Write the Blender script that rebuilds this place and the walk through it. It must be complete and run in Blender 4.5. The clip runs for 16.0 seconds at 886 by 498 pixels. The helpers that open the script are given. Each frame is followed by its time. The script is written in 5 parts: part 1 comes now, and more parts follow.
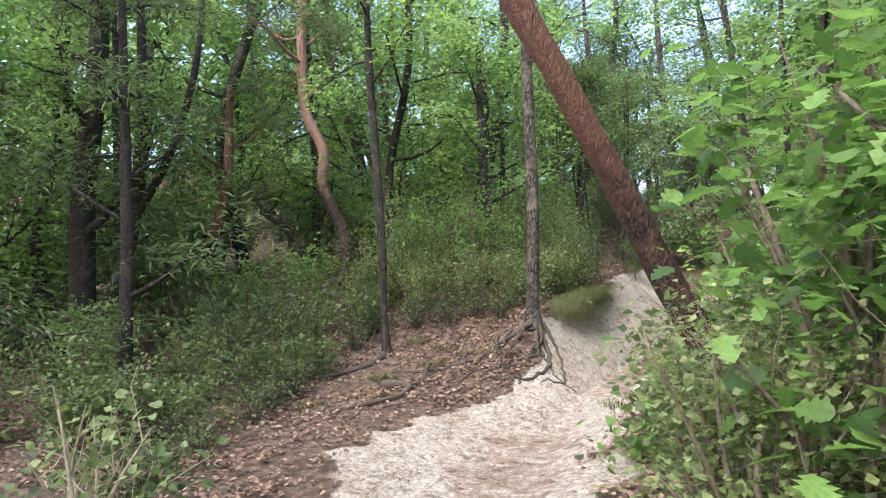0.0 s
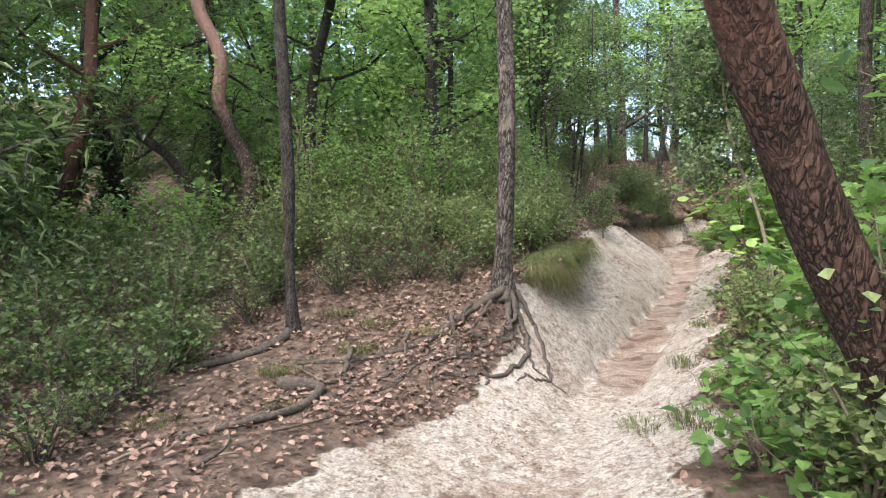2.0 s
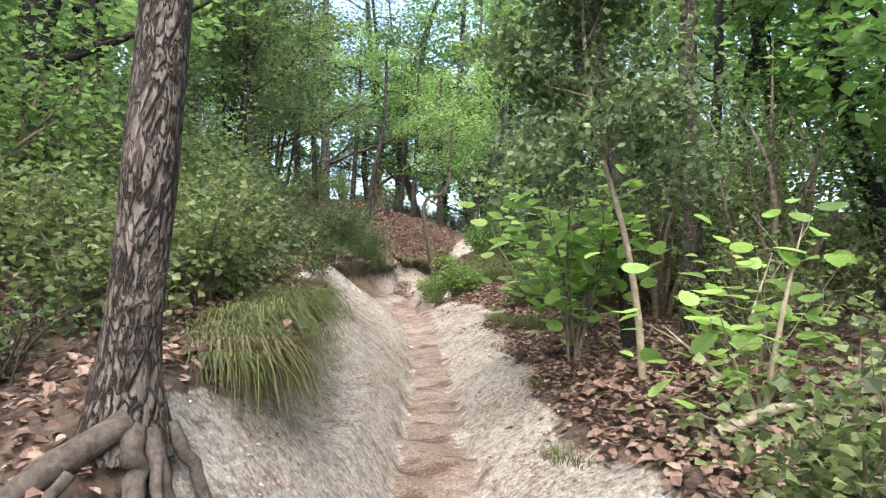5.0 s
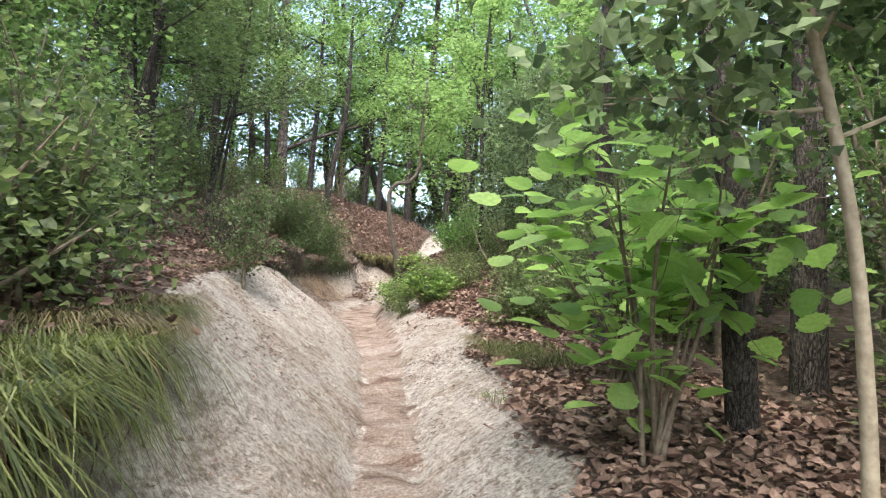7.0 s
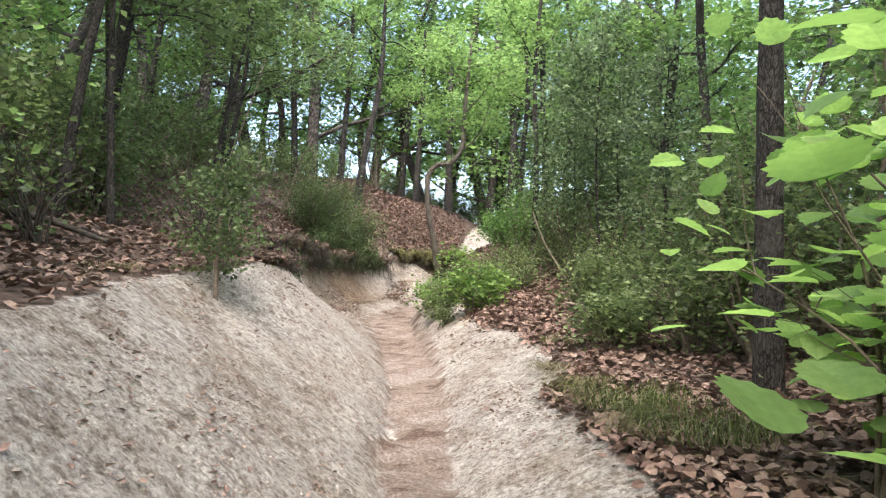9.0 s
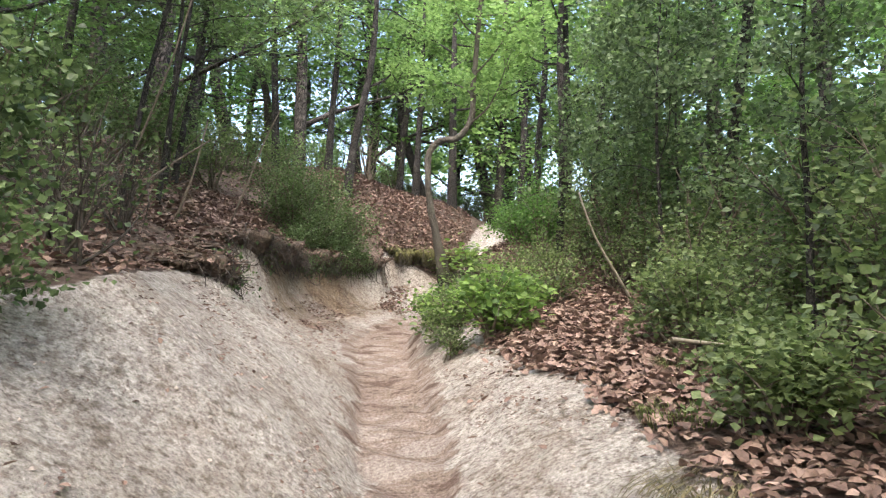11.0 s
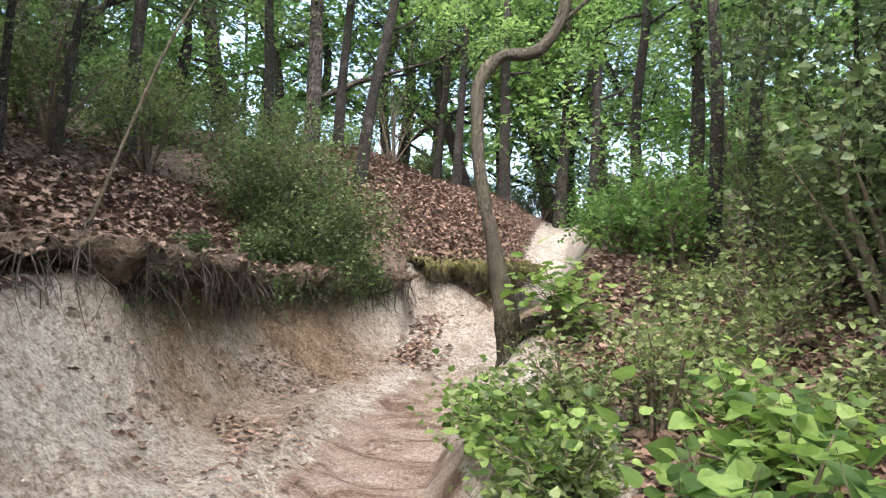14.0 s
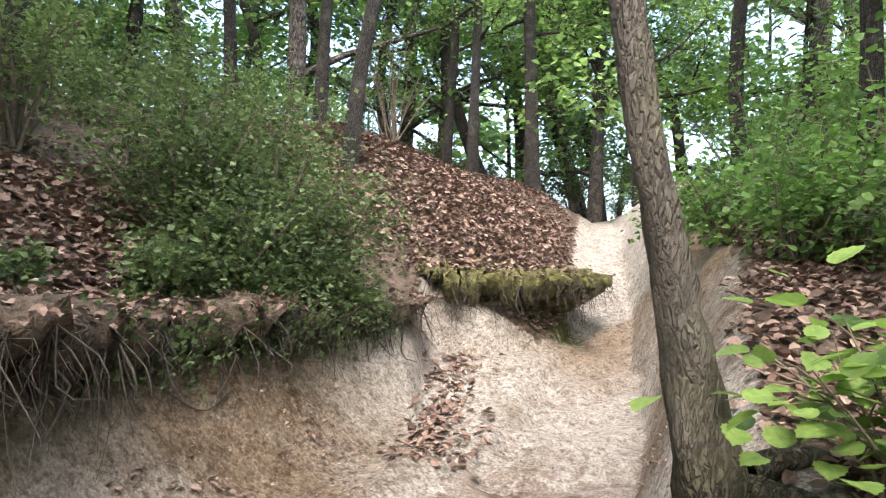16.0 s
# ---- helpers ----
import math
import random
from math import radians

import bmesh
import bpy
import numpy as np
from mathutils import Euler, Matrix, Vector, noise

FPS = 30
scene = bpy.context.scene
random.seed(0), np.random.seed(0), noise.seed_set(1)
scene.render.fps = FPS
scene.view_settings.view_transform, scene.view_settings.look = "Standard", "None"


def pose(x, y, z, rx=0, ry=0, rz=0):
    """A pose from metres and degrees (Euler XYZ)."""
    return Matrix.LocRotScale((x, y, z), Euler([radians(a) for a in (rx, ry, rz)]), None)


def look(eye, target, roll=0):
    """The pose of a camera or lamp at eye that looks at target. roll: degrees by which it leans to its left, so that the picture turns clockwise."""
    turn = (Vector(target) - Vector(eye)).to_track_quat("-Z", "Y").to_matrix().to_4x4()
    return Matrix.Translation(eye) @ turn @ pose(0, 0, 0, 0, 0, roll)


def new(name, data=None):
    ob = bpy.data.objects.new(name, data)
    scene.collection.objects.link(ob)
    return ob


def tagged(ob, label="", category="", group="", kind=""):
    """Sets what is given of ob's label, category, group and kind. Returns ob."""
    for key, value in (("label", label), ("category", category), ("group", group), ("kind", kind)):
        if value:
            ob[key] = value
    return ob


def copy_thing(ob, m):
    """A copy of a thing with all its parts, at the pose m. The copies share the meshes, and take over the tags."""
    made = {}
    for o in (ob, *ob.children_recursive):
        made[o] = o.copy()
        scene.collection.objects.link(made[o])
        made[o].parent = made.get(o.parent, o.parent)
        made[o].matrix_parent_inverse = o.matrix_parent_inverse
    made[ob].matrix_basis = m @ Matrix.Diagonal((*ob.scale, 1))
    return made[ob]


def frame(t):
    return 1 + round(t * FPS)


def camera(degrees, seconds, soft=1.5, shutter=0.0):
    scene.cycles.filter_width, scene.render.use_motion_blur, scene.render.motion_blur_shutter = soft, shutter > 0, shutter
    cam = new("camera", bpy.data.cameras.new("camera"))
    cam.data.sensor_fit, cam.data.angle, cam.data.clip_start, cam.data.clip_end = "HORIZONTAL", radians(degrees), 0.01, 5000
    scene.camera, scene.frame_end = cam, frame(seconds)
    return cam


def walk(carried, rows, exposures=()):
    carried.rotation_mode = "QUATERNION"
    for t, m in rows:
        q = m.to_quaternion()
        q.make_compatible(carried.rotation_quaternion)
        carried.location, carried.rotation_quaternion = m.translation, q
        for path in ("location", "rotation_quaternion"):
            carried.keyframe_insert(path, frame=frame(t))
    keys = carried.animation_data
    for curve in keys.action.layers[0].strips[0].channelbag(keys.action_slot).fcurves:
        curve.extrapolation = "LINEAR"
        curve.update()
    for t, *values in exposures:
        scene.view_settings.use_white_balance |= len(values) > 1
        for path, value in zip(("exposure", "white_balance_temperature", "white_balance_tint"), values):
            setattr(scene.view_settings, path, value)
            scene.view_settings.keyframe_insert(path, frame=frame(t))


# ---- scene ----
cam = camera(68.0, 16.0, soft=1.2, shutter=0.03)
PATH = [
    (0, (2.794, 1.349, 1.506), (1.747, 3.048, 1.634), -2.4),
    (0.5, (2.428, 1.966, 1.492), (1.404, 3.681, 1.594), -2.4),
    (1, (2.041, 2.537, 1.545), (1.023, 4.259, 1.6), -2.7),
    (1.5, (1.707, 3.133, 1.53), (0.736, 4.882, 1.549), -2.0),
    (2, (1.322, 3.727, 1.471), (0.447, 5.525, 1.462), -1.1),
    (2.5, (1.015, 4.361, 1.461), (0.319, 6.236, 1.471), -0.4),
    (3, (0.649, 5.056, 1.459), (0.132, 6.988, 1.516), -0.0),
    (3.5, (0.374, 5.67, 1.479), (-0.007, 7.631, 1.573), 0.0),
    (4, (0.16, 6.271, 1.452), (-0.082, 8.253, 1.561), 0.1),
    (4.5, (0.065, 6.907, 1.458), (-0.029, 8.902, 1.571), 0.3),
    (5, (0.0, 7.614, 1.453), (0.031, 9.609, 1.586), 0.9),
    (5.2, (-0.016, 7.899, 1.468), (0.057, 9.892, 1.61), 1.2),
    (7.3, (0.025, 10.489, 1.631), (0.16, 12.48, 1.757), 2.3),
    (7.5, (0.035, 10.697, 1.633), (0.155, 12.69, 1.757), 2.3),
    (8, (0.008, 11.315, 1.674), (0.088, 13.31, 1.792), 2.2),
    (8.5, (-0.006, 11.901, 1.701), (0.031, 13.898, 1.812), 1.9),
    (9, (0.01, 12.463, 1.72), (0.023, 14.46, 1.831), 2.0),
    (9.2, (-0.029, 12.724, 1.726), (-0.01, 14.722, 1.829), 2.1),
    (11.3, (-0.022, 15.587, 1.924), (-0.024, 17.584, 2.038), 1.3),
    (11.5, (-0.041, 15.906, 1.984), (-0.051, 17.903, 2.102), 1.1),
    (12, (-0.078, 16.705, 2.045), (-0.102, 18.701, 2.162), 1.3),
    (12.5, (-0.171, 17.6, 2.109), (-0.224, 19.595, 2.23), 1.7),
    (13, (-0.166, 18.378, 2.152), (-0.245, 20.373, 2.27), 2.1),
    (13.5, (-0.161, 19.165, 2.226), (-0.267, 21.159, 2.33), 2.0),
    (14, (-0.169, 19.933, 2.3), (-0.291, 21.927, 2.399), 2.0),
    (14.5, (-0.251, 20.752, 2.32), (-0.403, 22.744, 2.421), 1.7),
    (15, (-0.369, 21.591, 2.43), (-0.601, 23.573, 2.554), 2.9),
    (15.5, (-0.521, 22.364, 2.488), (-0.772, 24.345, 2.614), 1.2),
    (16, (-0.606, 23.015, 2.546), (-0.736, 25.009, 2.64), 0.6),
]
walk(cam, [(t, look(eye, target, roll)) for t, eye, target, roll in PATH], [(0, 2.34), (3, 2.44), (7.5, 2.62), (12, 2.53), (14, 2.66), (16, 2.8)])

# ---- world, sun, exposure ----
SUN_EL, SUN_AZ = radians(56), radians(187)
world = bpy.data.worlds.new("sky")
scene.world = world
world.use_nodes = True
wn = world.node_tree.nodes
wl = world.node_tree.links
sky = wn.new("ShaderNodeTexSky")
sky.sky_type, sky.sun_disc = "NISHITA", False
sky.sun_elevation, sky.sun_rotation = SUN_EL, SUN_AZ
sky.air_density, sky.dust_density = 1.0, 4.0
wl.new(sky.outputs[0], wn["Background"].inputs[0])
wn["Background"].inputs[1].default_value = 0.15
sun = new("sun", bpy.data.lights.new("sun", "SUN"))
sun.data.energy, sun.data.angle, sun.data.color = 0.85, radians(80), (1.0, 0.97, 0.93)
sun.matrix_world = look((0, 0, 60), (-math.sin(SUN_AZ) * 60 / math.tan(SUN_EL), -math.cos(SUN_AZ) * 60 / math.tan(SUN_EL), 0))


# ---- small numeric tools ----
def ramp(table, v):
    """Smooth reading of a short table of (place, value)."""
    a = np.array(table, float)
    return np.interp(v, a[:, 0], a[:, 1])


def step(a, b, v):
    u = np.clip((v - a) / (b - a), 0, 1)
    return u * u * (3 - 2 * u)


def value_noise(x, y, seed=0):
    """Repeatable smooth noise in 0..1 for arrays."""
    xi, yi = np.floor(x).astype(np.int64), np.floor(y).astype(np.int64)
    fx, fy = x - xi, y - yi
    fx, fy = fx * fx * (3 - 2 * fx), fy * fy * (3 - 2 * fy)

    def h(i, j):
        n = (i * 374761393 + j * 668265263 + seed * 974711) & 0x7FFFFFFF
        n = ((n ^ (n >> 13)) * 1274126177) & 0x7FFFFFFF
        return ((n ^ (n >> 16)) & 0xFFFF) / 65535.0

    return (h(xi, yi) * (1 - fx) + h(xi + 1, yi) * fx) * (1 - fy) + (h(xi, yi + 1) * (1 - fx) + h(xi + 1, yi + 1) * fx) * fy


def fbm(x, y, seed=0, octaves=4):
    total, amp = 0.0, 0.5
    for o in range(octaves):
        total = total + amp * value_noise(x * 2**o + 17.3 * o, y * 2**o - 9.1 * o, seed + o)
        amp *= 0.5
    return total - 0.47


# ---- the lie of the land ----
CENTRE = [(-8, 7.0), (-2, 4.6), (1.3, 2.8), (3.7, 1.35), (5.7, 0.42), (7.6, 0.08), (10.5, 0.05), (15.5, -0.02), (19, -0.2), (22, -0.62), (24.5, -1.0), (26.2, -0.88), (27.4, -0.5), (29, 0.1), (31.5, 0.87), (36, 1.65), (48, 3.5)]
FLOOR = [(-8, -0.35), (0, -0.05), (4, 0.0), (7.3, 0.03), (10, 0.2), (12, 0.34), (15.5, 0.6), (19, 0.84), (23, 1.02), (26, 1.1), (28, 1.3), (29.6, 1.55), (31, 2.1), (33, 2.9), (36, 3.7), (42, 4.3), (60, 5.0), (120, 6.0)]
LEFT_RISE = [(-8, 0.05), (4, 0.08), (7, 0.2), (8.5, 0.3), (9.7, 0.5), (10.6, 0.95), (11.4, 1.08), (12.5, 1.05), (15.6, 1.02), (17.5, 1.0), (19.3, 1.0), (22, 1.08), (24.3, 1.22), (26, 1.12), (27.7, 0.9), (29, 0.6), (30, 0.5), (33, 0.7), (36, 0.7), (45, 0.3), (60, 0.2)]
LEFT_WIDE = [(-8, 2.0), (6, 1.5), (8.5, 0.9), (9.7, 0.75), (12, 0.85), (15.6, 1.25), (17.5, 1.5), (19.3, 1.3), (22, 1.6), (25, 1.45), (27, 1.6), (28.5, 1.35), (30, 0.9), (36, 1.2)]
LEFT_ON = [(-8, 0.02), (8, 0.03), (10, 0.02), (13, 0.10), (17, 0.16), (20, 0.32), (22, 0.48), (24, 0.62), (28, 0.62), (31, 0.40), (36, 0.25), (60, 0.1)]
RIGHT_RISE = [(-8, 0.1), (4, 0.15), (6, 0.22), (9, 0.35), (11, 0.46), (14, 0.46), (16, 0.42), (19, 0.42), (22, 0.5), (24, 0.75), (25, 0.95), (26.5, 1.3), (28, 1.5), (30, 1.35), (33, 1.1), (40, 0.4), (60, 0.2)]
RIGHT_WIDE = [(-8, 1.2), (5, 1.0), (9, 0.85), (12, 0.85), (16, 0.95), (20, 1.0), (23, 0.85), (25, 0.7), (30, 0.7), (36, 1.0)]
RIGHT_ON = [(-8, 0.1), (6, 0.1), (12, 0.12), (18, 0.10), (24, 0.08), (30, 0.1), (60, 0.05)]
HALF = 0.24
RIGHT_HALF = [(-8, 0.24), (19, 0.24), (22, 0.36), (24.6, 0.5), (26, 0.75), (27.4, 0.95), (28.6, 0.8), (30, 0.5), (32, 0.35), (60, 0.3)]


def smooth_ramp(table, v):
    return (ramp(table, v - 0.7) + ramp(table, v - 0.25) + ramp(table, v + 0.25) + ramp(table, v + 0.7)) / 4


def left_wide(y):
    """Width of the left bank, with an uneven crest."""
    return smooth_ramp(LEFT_WIDE, y) * (1 + 0.34 * (value_noise(y * 1.25, y * 0 + 2.5, 9) - 0.5) * step(13.5, 16, y))


def lie(x, y):
    """Side (left > 0) and distance from the path, and the share of the bank climbed."""
    d = x - smooth_ramp(CENTRE, y)
    out = np.abs(d) - np.where(d < 0, HALF, smooth_ramp(RIGHT_HALF, y)) - 0.06 * (value_noise(y * 1.7, y * 0 + 3, 5) - 0.5)
    wide = np.where(d < 0, left_wide(y), smooth_ramp(RIGHT_WIDE, y))
    return d, out, np.clip(out / wide, 0, None)


def land(x, y):
    x, y = np.asarray(x, float), np.asarray(y, float)
    d, out, share = lie(x, y)
    left = d < 0
    rise = np.where(left, smooth_ramp(LEFT_RISE, y), smooth_ramp(RIGHT_RISE, y))
    on = np.where(left, smooth_ramp(LEFT_ON, y), smooth_ramp(RIGHT_ON, y))
    s = np.clip(share, 0, 1)
    hollow = step(20.8, 22.5, y) * (1 - step(27.5, 29.0, y))
    bank = np.where(left, (0.9 * s + 0.1 * np.sqrt(s)) * (1 - hollow) + hollow * s**1.5, np.sin(s * np.pi / 2) * 0.6 + 0.4 * s)
    past = np.clip(share - 1, 0, None) * np.where(left, left_wide(y), smooth_ramp(RIGHT_WIDE, y))
    far = 14 * (1 - np.exp(-past / 14))
    z = smooth_ramp(FLOOR, y) + rise * bank + on * far
    # undercut bank where roots hang out, on the left further up
    cut = np.where(left, step(20.4, 21.2, y) * (1 - step(28.5, 29.3, y)) * (1 - 0.7 * np.exp(-(((y - 23.0 + 0.25 * (x + 2.0)) / 0.42) ** 2))) + step(10.8, 11.5, y) * (1 - step(13.0, 13.8, y)), 0)
    z = z - cut * (0.24 + 0.02 * step(23, 24.5, y)) * np.sin(np.pi * np.clip(s * 1.4 - 0.4, 0, 1))
    # knoll that the pine stands on
    z = z + 0.30 * np.exp(-(((x + 1.05) / 0.55) ** 2 + ((y - 9.75) / 0.8) ** 2))
    # leaf-covered mound over the hollow at the bend
    z = z + 0.6 * np.exp(-(((x + 2.6) / 1.6) ** 2 + ((y - 32.6) / 2.0) ** 2))
    # hollow scooped out under the mound's lip
    edge = 30.0 + 0.18 * np.sin(x * 2.3 + 0.6) + 0.12 * (value_noise(x * 4, y * 0, 3) - 0.5) + 0.9 * step(0.0, 0.5, x)
    cap = smooth_ramp(FLOOR, np.minimum(y, 29.6)) + 0.06 + 3.0 * np.clip(-1.15 - x, 0, None) + 3.5 * np.clip(y - edge, 0, None) + 0.10 * (y - 28.5)
    z = np.where((y > 27.4) & (y < 31.2) & left, np.minimum(z, cap + 3 * np.clip(28.2 - y, 0, None)), z)
    rough = step(0.1, 1.2, out)
    z = z + rough * 0.16 * fbm(x * 0.8, y * 0.8, 11) + step(4, 12, out) * 1.6 * fbm(x * 0.12, y * 0.12, 23)
    z = z + 0.05 * fbm(x * 3.1, y * 3.1, 31, 3) * (0.35 + 0.65 * step(0.0, 0.5, out))
    z = z + 0.024 * fbm(x * 7, y * 7, 41, 1) + 0.016 * np.abs(fbm(x * 5, y * 5, 43, 1)) * rough
    # treads worn across the floor, and the edge of the rut
    floor_in = 1 - step(-0.06, 0.06, out)
    tread = np.sin((y + 0.12 * np.sin(5 * d) + 0.5 * value_noise(y * 1.1, d * 2, 8)) * 2 * np.pi / 0.62)
    z = z + floor_in * (0.034 * tread - 0.04) * step(8, 10.5, y)
    # runnels down the banks
    run = fbm(y * 2.6 + 0.9 * out, out * 0.9, 57, 2)
    z = z + 0.03 * run * step(0.1, 0.5, s) * (1 - step(0.85, 1.05, share))
    return z


def crest(y, more=0.0):
    return float(smooth_ramp(CENTRE, np.array([y]))[0] - HALF - left_wide(np.array([y]))[0] - more)


def ground_at(x, y):
    return float(land(np.array([x]), np.array([y]))[0])


# ---- materials ----
def material(name, rough=0.8):
    m = bpy.data.materials.new(name)
    m.use_nodes = True
    nodes = m.node_tree.nodes
    b = nodes["Principled BSDF"]
    b.inputs["Roughness"].default_value = rough
    b.inputs["Specular IOR Level"].default_value = 0.25
    return m, nodes, m.node_tree.links, b


def noise_node(nodes, links, coords, scale, detail=5, rough=0.6):
    n = nodes.new("ShaderNodeTexNoise")
    n.inputs["Scale"].default_value, n.inputs["Detail"].default_value, n.inputs["Roughness"].default_value = scale, detail, rough
    links.new(coords, n.inputs["Vector"])
    return n.outputs["Fac"]


def ramp_node(nodes, links, fac, stops):
    r = nodes.new("ShaderNodeValToRGB")
    while len(r.color_ramp.elements) < len(stops):
        r.color_ramp.elements.new(0.5)
    for e, (p, c) in zip(r.color_ramp.elements, stops):
        e.position, e.color = p, (*c, 1)
    links.new(fac, r.inputs[0])
    return r.outputs[0]


def mix_node(nodes, links, fac, a, b, blend="MIX"):
    n = nodes.new("ShaderNodeMix")
    n.data_type, n.blend_type = "RGBA", blend
    for socket, v in ((n.inputs["Factor"], fac), (n.inputs["A"], a), (n.inputs["B"], b)):
        if isinstance(v, (int, float)):
            socket.default_value = v
        elif isinstance(v, tuple):
            socket.default_value = (*v, 1)
        else:
            links.new(v, socket)
    return n.outputs["Result"]


def bump_node(nodes, links, height, strength, distance, bsdf, under=None):
    n = nodes.new("ShaderNodeBump")
    n.inputs["Strength"].default_value, n.inputs["Distance"].default_value = strength, distance
    links.new(height, n.inputs["Height"])
    if under:
        links.new(under, n.inputs["Normal"])
    links.new(n.outputs[0], bsdf.inputs["Normal"])
    return n.outputs[0]


def ground_material():
    m, n, l, b = material("soil_and_sand", 0.95)
    b.inputs["Specular IOR Level"].default_value = 0.1
    pos = n.new("ShaderNodeNewGeometry").outputs["Position"]
    att = n.new("ShaderNodeAttribute")
    att.attribute_name = "cover"
    sep = n.new("ShaderNodeSeparateColor")
    l.new(att.outputs["Color"], sep.inputs[0])
    big, mid, fine = noise_node(n, l, pos, 1.3), noise_node(n, l, pos, 9), noise_node(n, l, pos, 48, 7, 0.8)
    litter = ramp_node(n, l, mid, [(0.3, (0.046, 0.033, 0.028)), (0.48, (0.105, 0.077, 0.063)), (0.7, (0.19, 0.142, 0.116))])
    sand = ramp_node(n, l, fine, [(0.32, (0.11, 0.09, 0.075)), (0.46, (0.395, 0.36, 0.328)), (0.64, (0.65, 0.61, 0.568))])
    ochre = ramp_node(n, l, fine, [(0.32, (0.085, 0.062, 0.042)), (0.48, (0.21, 0.155, 0.108)), (0.66, (0.37, 0.29, 0.215))])
    tint = ramp_node(n, l, big, [(0.5, (0, 0, 0)), (0.72, (0.55, 0.55, 0.55))])
    sand = mix_node(n, l, tint, sand, ochre)
    clay = n.new("ShaderNodeMath")
    clay.operation = "MULTIPLY"
    l.new(att.outputs["Alpha"], clay.inputs[0])
    l.new(ramp_node(n, l, big, [(0.3, (0.35, 0.35, 0.35)), (0.6, (1, 1, 1))]), clay.inputs[1])
    sand = mix_node(n, l, clay.outputs[0], sand, ochre)
    floor = ramp_node(n, l, fine, [(0.30, (0.09, 0.062, 0.049)), (0.47, (0.2, 0.152, 0.126)), (0.66, (0.38, 0.305, 0.262))])
    bars = n.new("ShaderNodeMapping")
    bars.inputs["Scale"].default_value = (0.9, 3.0, 1.0)
    l.new(pos, bars.inputs["Vector"])
    worn = noise_node(n, l, bars.outputs[0], 1.7, 4, 0.65)
    floor = mix_node(n, l, ramp_node(n, l, worn, [(0.5, (0, 0, 0)), (0.6, (0.8, 0.8, 0.8))]), floor, mix_node(n, l, 0.6, sand, floor))
    floor = mix_node(n, l, ramp_node(n, l, worn, [(0.40, (0.75, 0.75, 0.75)), (0.46, (0, 0, 0))]), floor, mix_node(n, l, 1.0, floor, (0.5, 0.42, 0.38), "MULTIPLY"))
    dirt = ramp_node(n, l, mid, [(0.35, (1, 1, 1)), (0.62, (0.25, 0.2, 0.17))])
    sand = mix_node(n, l, 0.3, sand, mix_node(n, l, 1.0, sand, dirt, "MULTIPLY"))
    earth = noise_node(n, l, pos, 3.2, 6, 0.7)
    sand = mix_node(n, l, ramp_node(n, l, earth, [(0.54, (0, 0, 0)), (0.66, (0.5, 0.5, 0.5))]), sand, mix_node(n, l, 1.0, sand, (0.5, 0.43, 0.36), "MULTIPLY"))
    grit = noise_node(n, l, pos, 21, 3, 0.55)
    sand = mix_node(n, l, 1.0, sand, ramp_node(n, l, grit, [(0.36, (0.62, 0.59, 0.56)), (0.5, (1, 1, 1))]), "MULTIPLY")
    # crusts of dark crumbs that lie in trails down the slope
    mp = n.new("ShaderNodeMapping")
    mp.inputs["Scale"].default_value = (1.5, 1.0, 1.0)
    mp.inputs["Rotation"].default_value = (0, 0, 0.5)
    l.new(pos, mp.inputs["Vector"])
    trail = noise_node(n, l, mp.outputs[0], 5, 6, 0.75)
    crumbs = mix_node(n, l, 1.0, sand, (0.42, 0.35, 0.29), "MULTIPLY")
    sand = mix_node(n, l, ramp_node(n, l, trail, [(0.54, (0, 0, 0)), (0.66, (0.6, 0.6, 0.6))]), sand, crumbs)

    def edged(channel):
        a = n.new("ShaderNodeMath")
        a.operation = "ADD"
        l.new(sep.outputs[channel], a.inputs[0])
        sub = n.new("ShaderNodeMath")
        sub.operation = "MULTIPLY_ADD"
        l.new(mid, sub.inputs[0])
        sub.inputs[1].default_value, sub.inputs[2].default_value = 1.3, -0.65
        l.new(sub.outputs[0], a.inputs[1])
        return ramp_node(n, l, a.outputs[0], [(0.38, (0, 0, 0)), (0.62, (1, 1, 1))])

    col = mix_node(n, l, edged(0), litter, sand)
    col = mix_node(n, l, edged(1), col, floor)
    moss = ramp_node(n, l, fine, [(0.3, (0.045, 0.055, 0.017)), (0.65, (0.13, 0.145, 0.048))])
    col = mix_node(n, l, edged(2), col, moss)
    l.new(col, b.inputs["Base Color"])
    first = bump_node(n, l, fine, 0.9, 0.022, b)
    bump_node(n, l, mid, 0.8, 0.07, b, first)
    return m


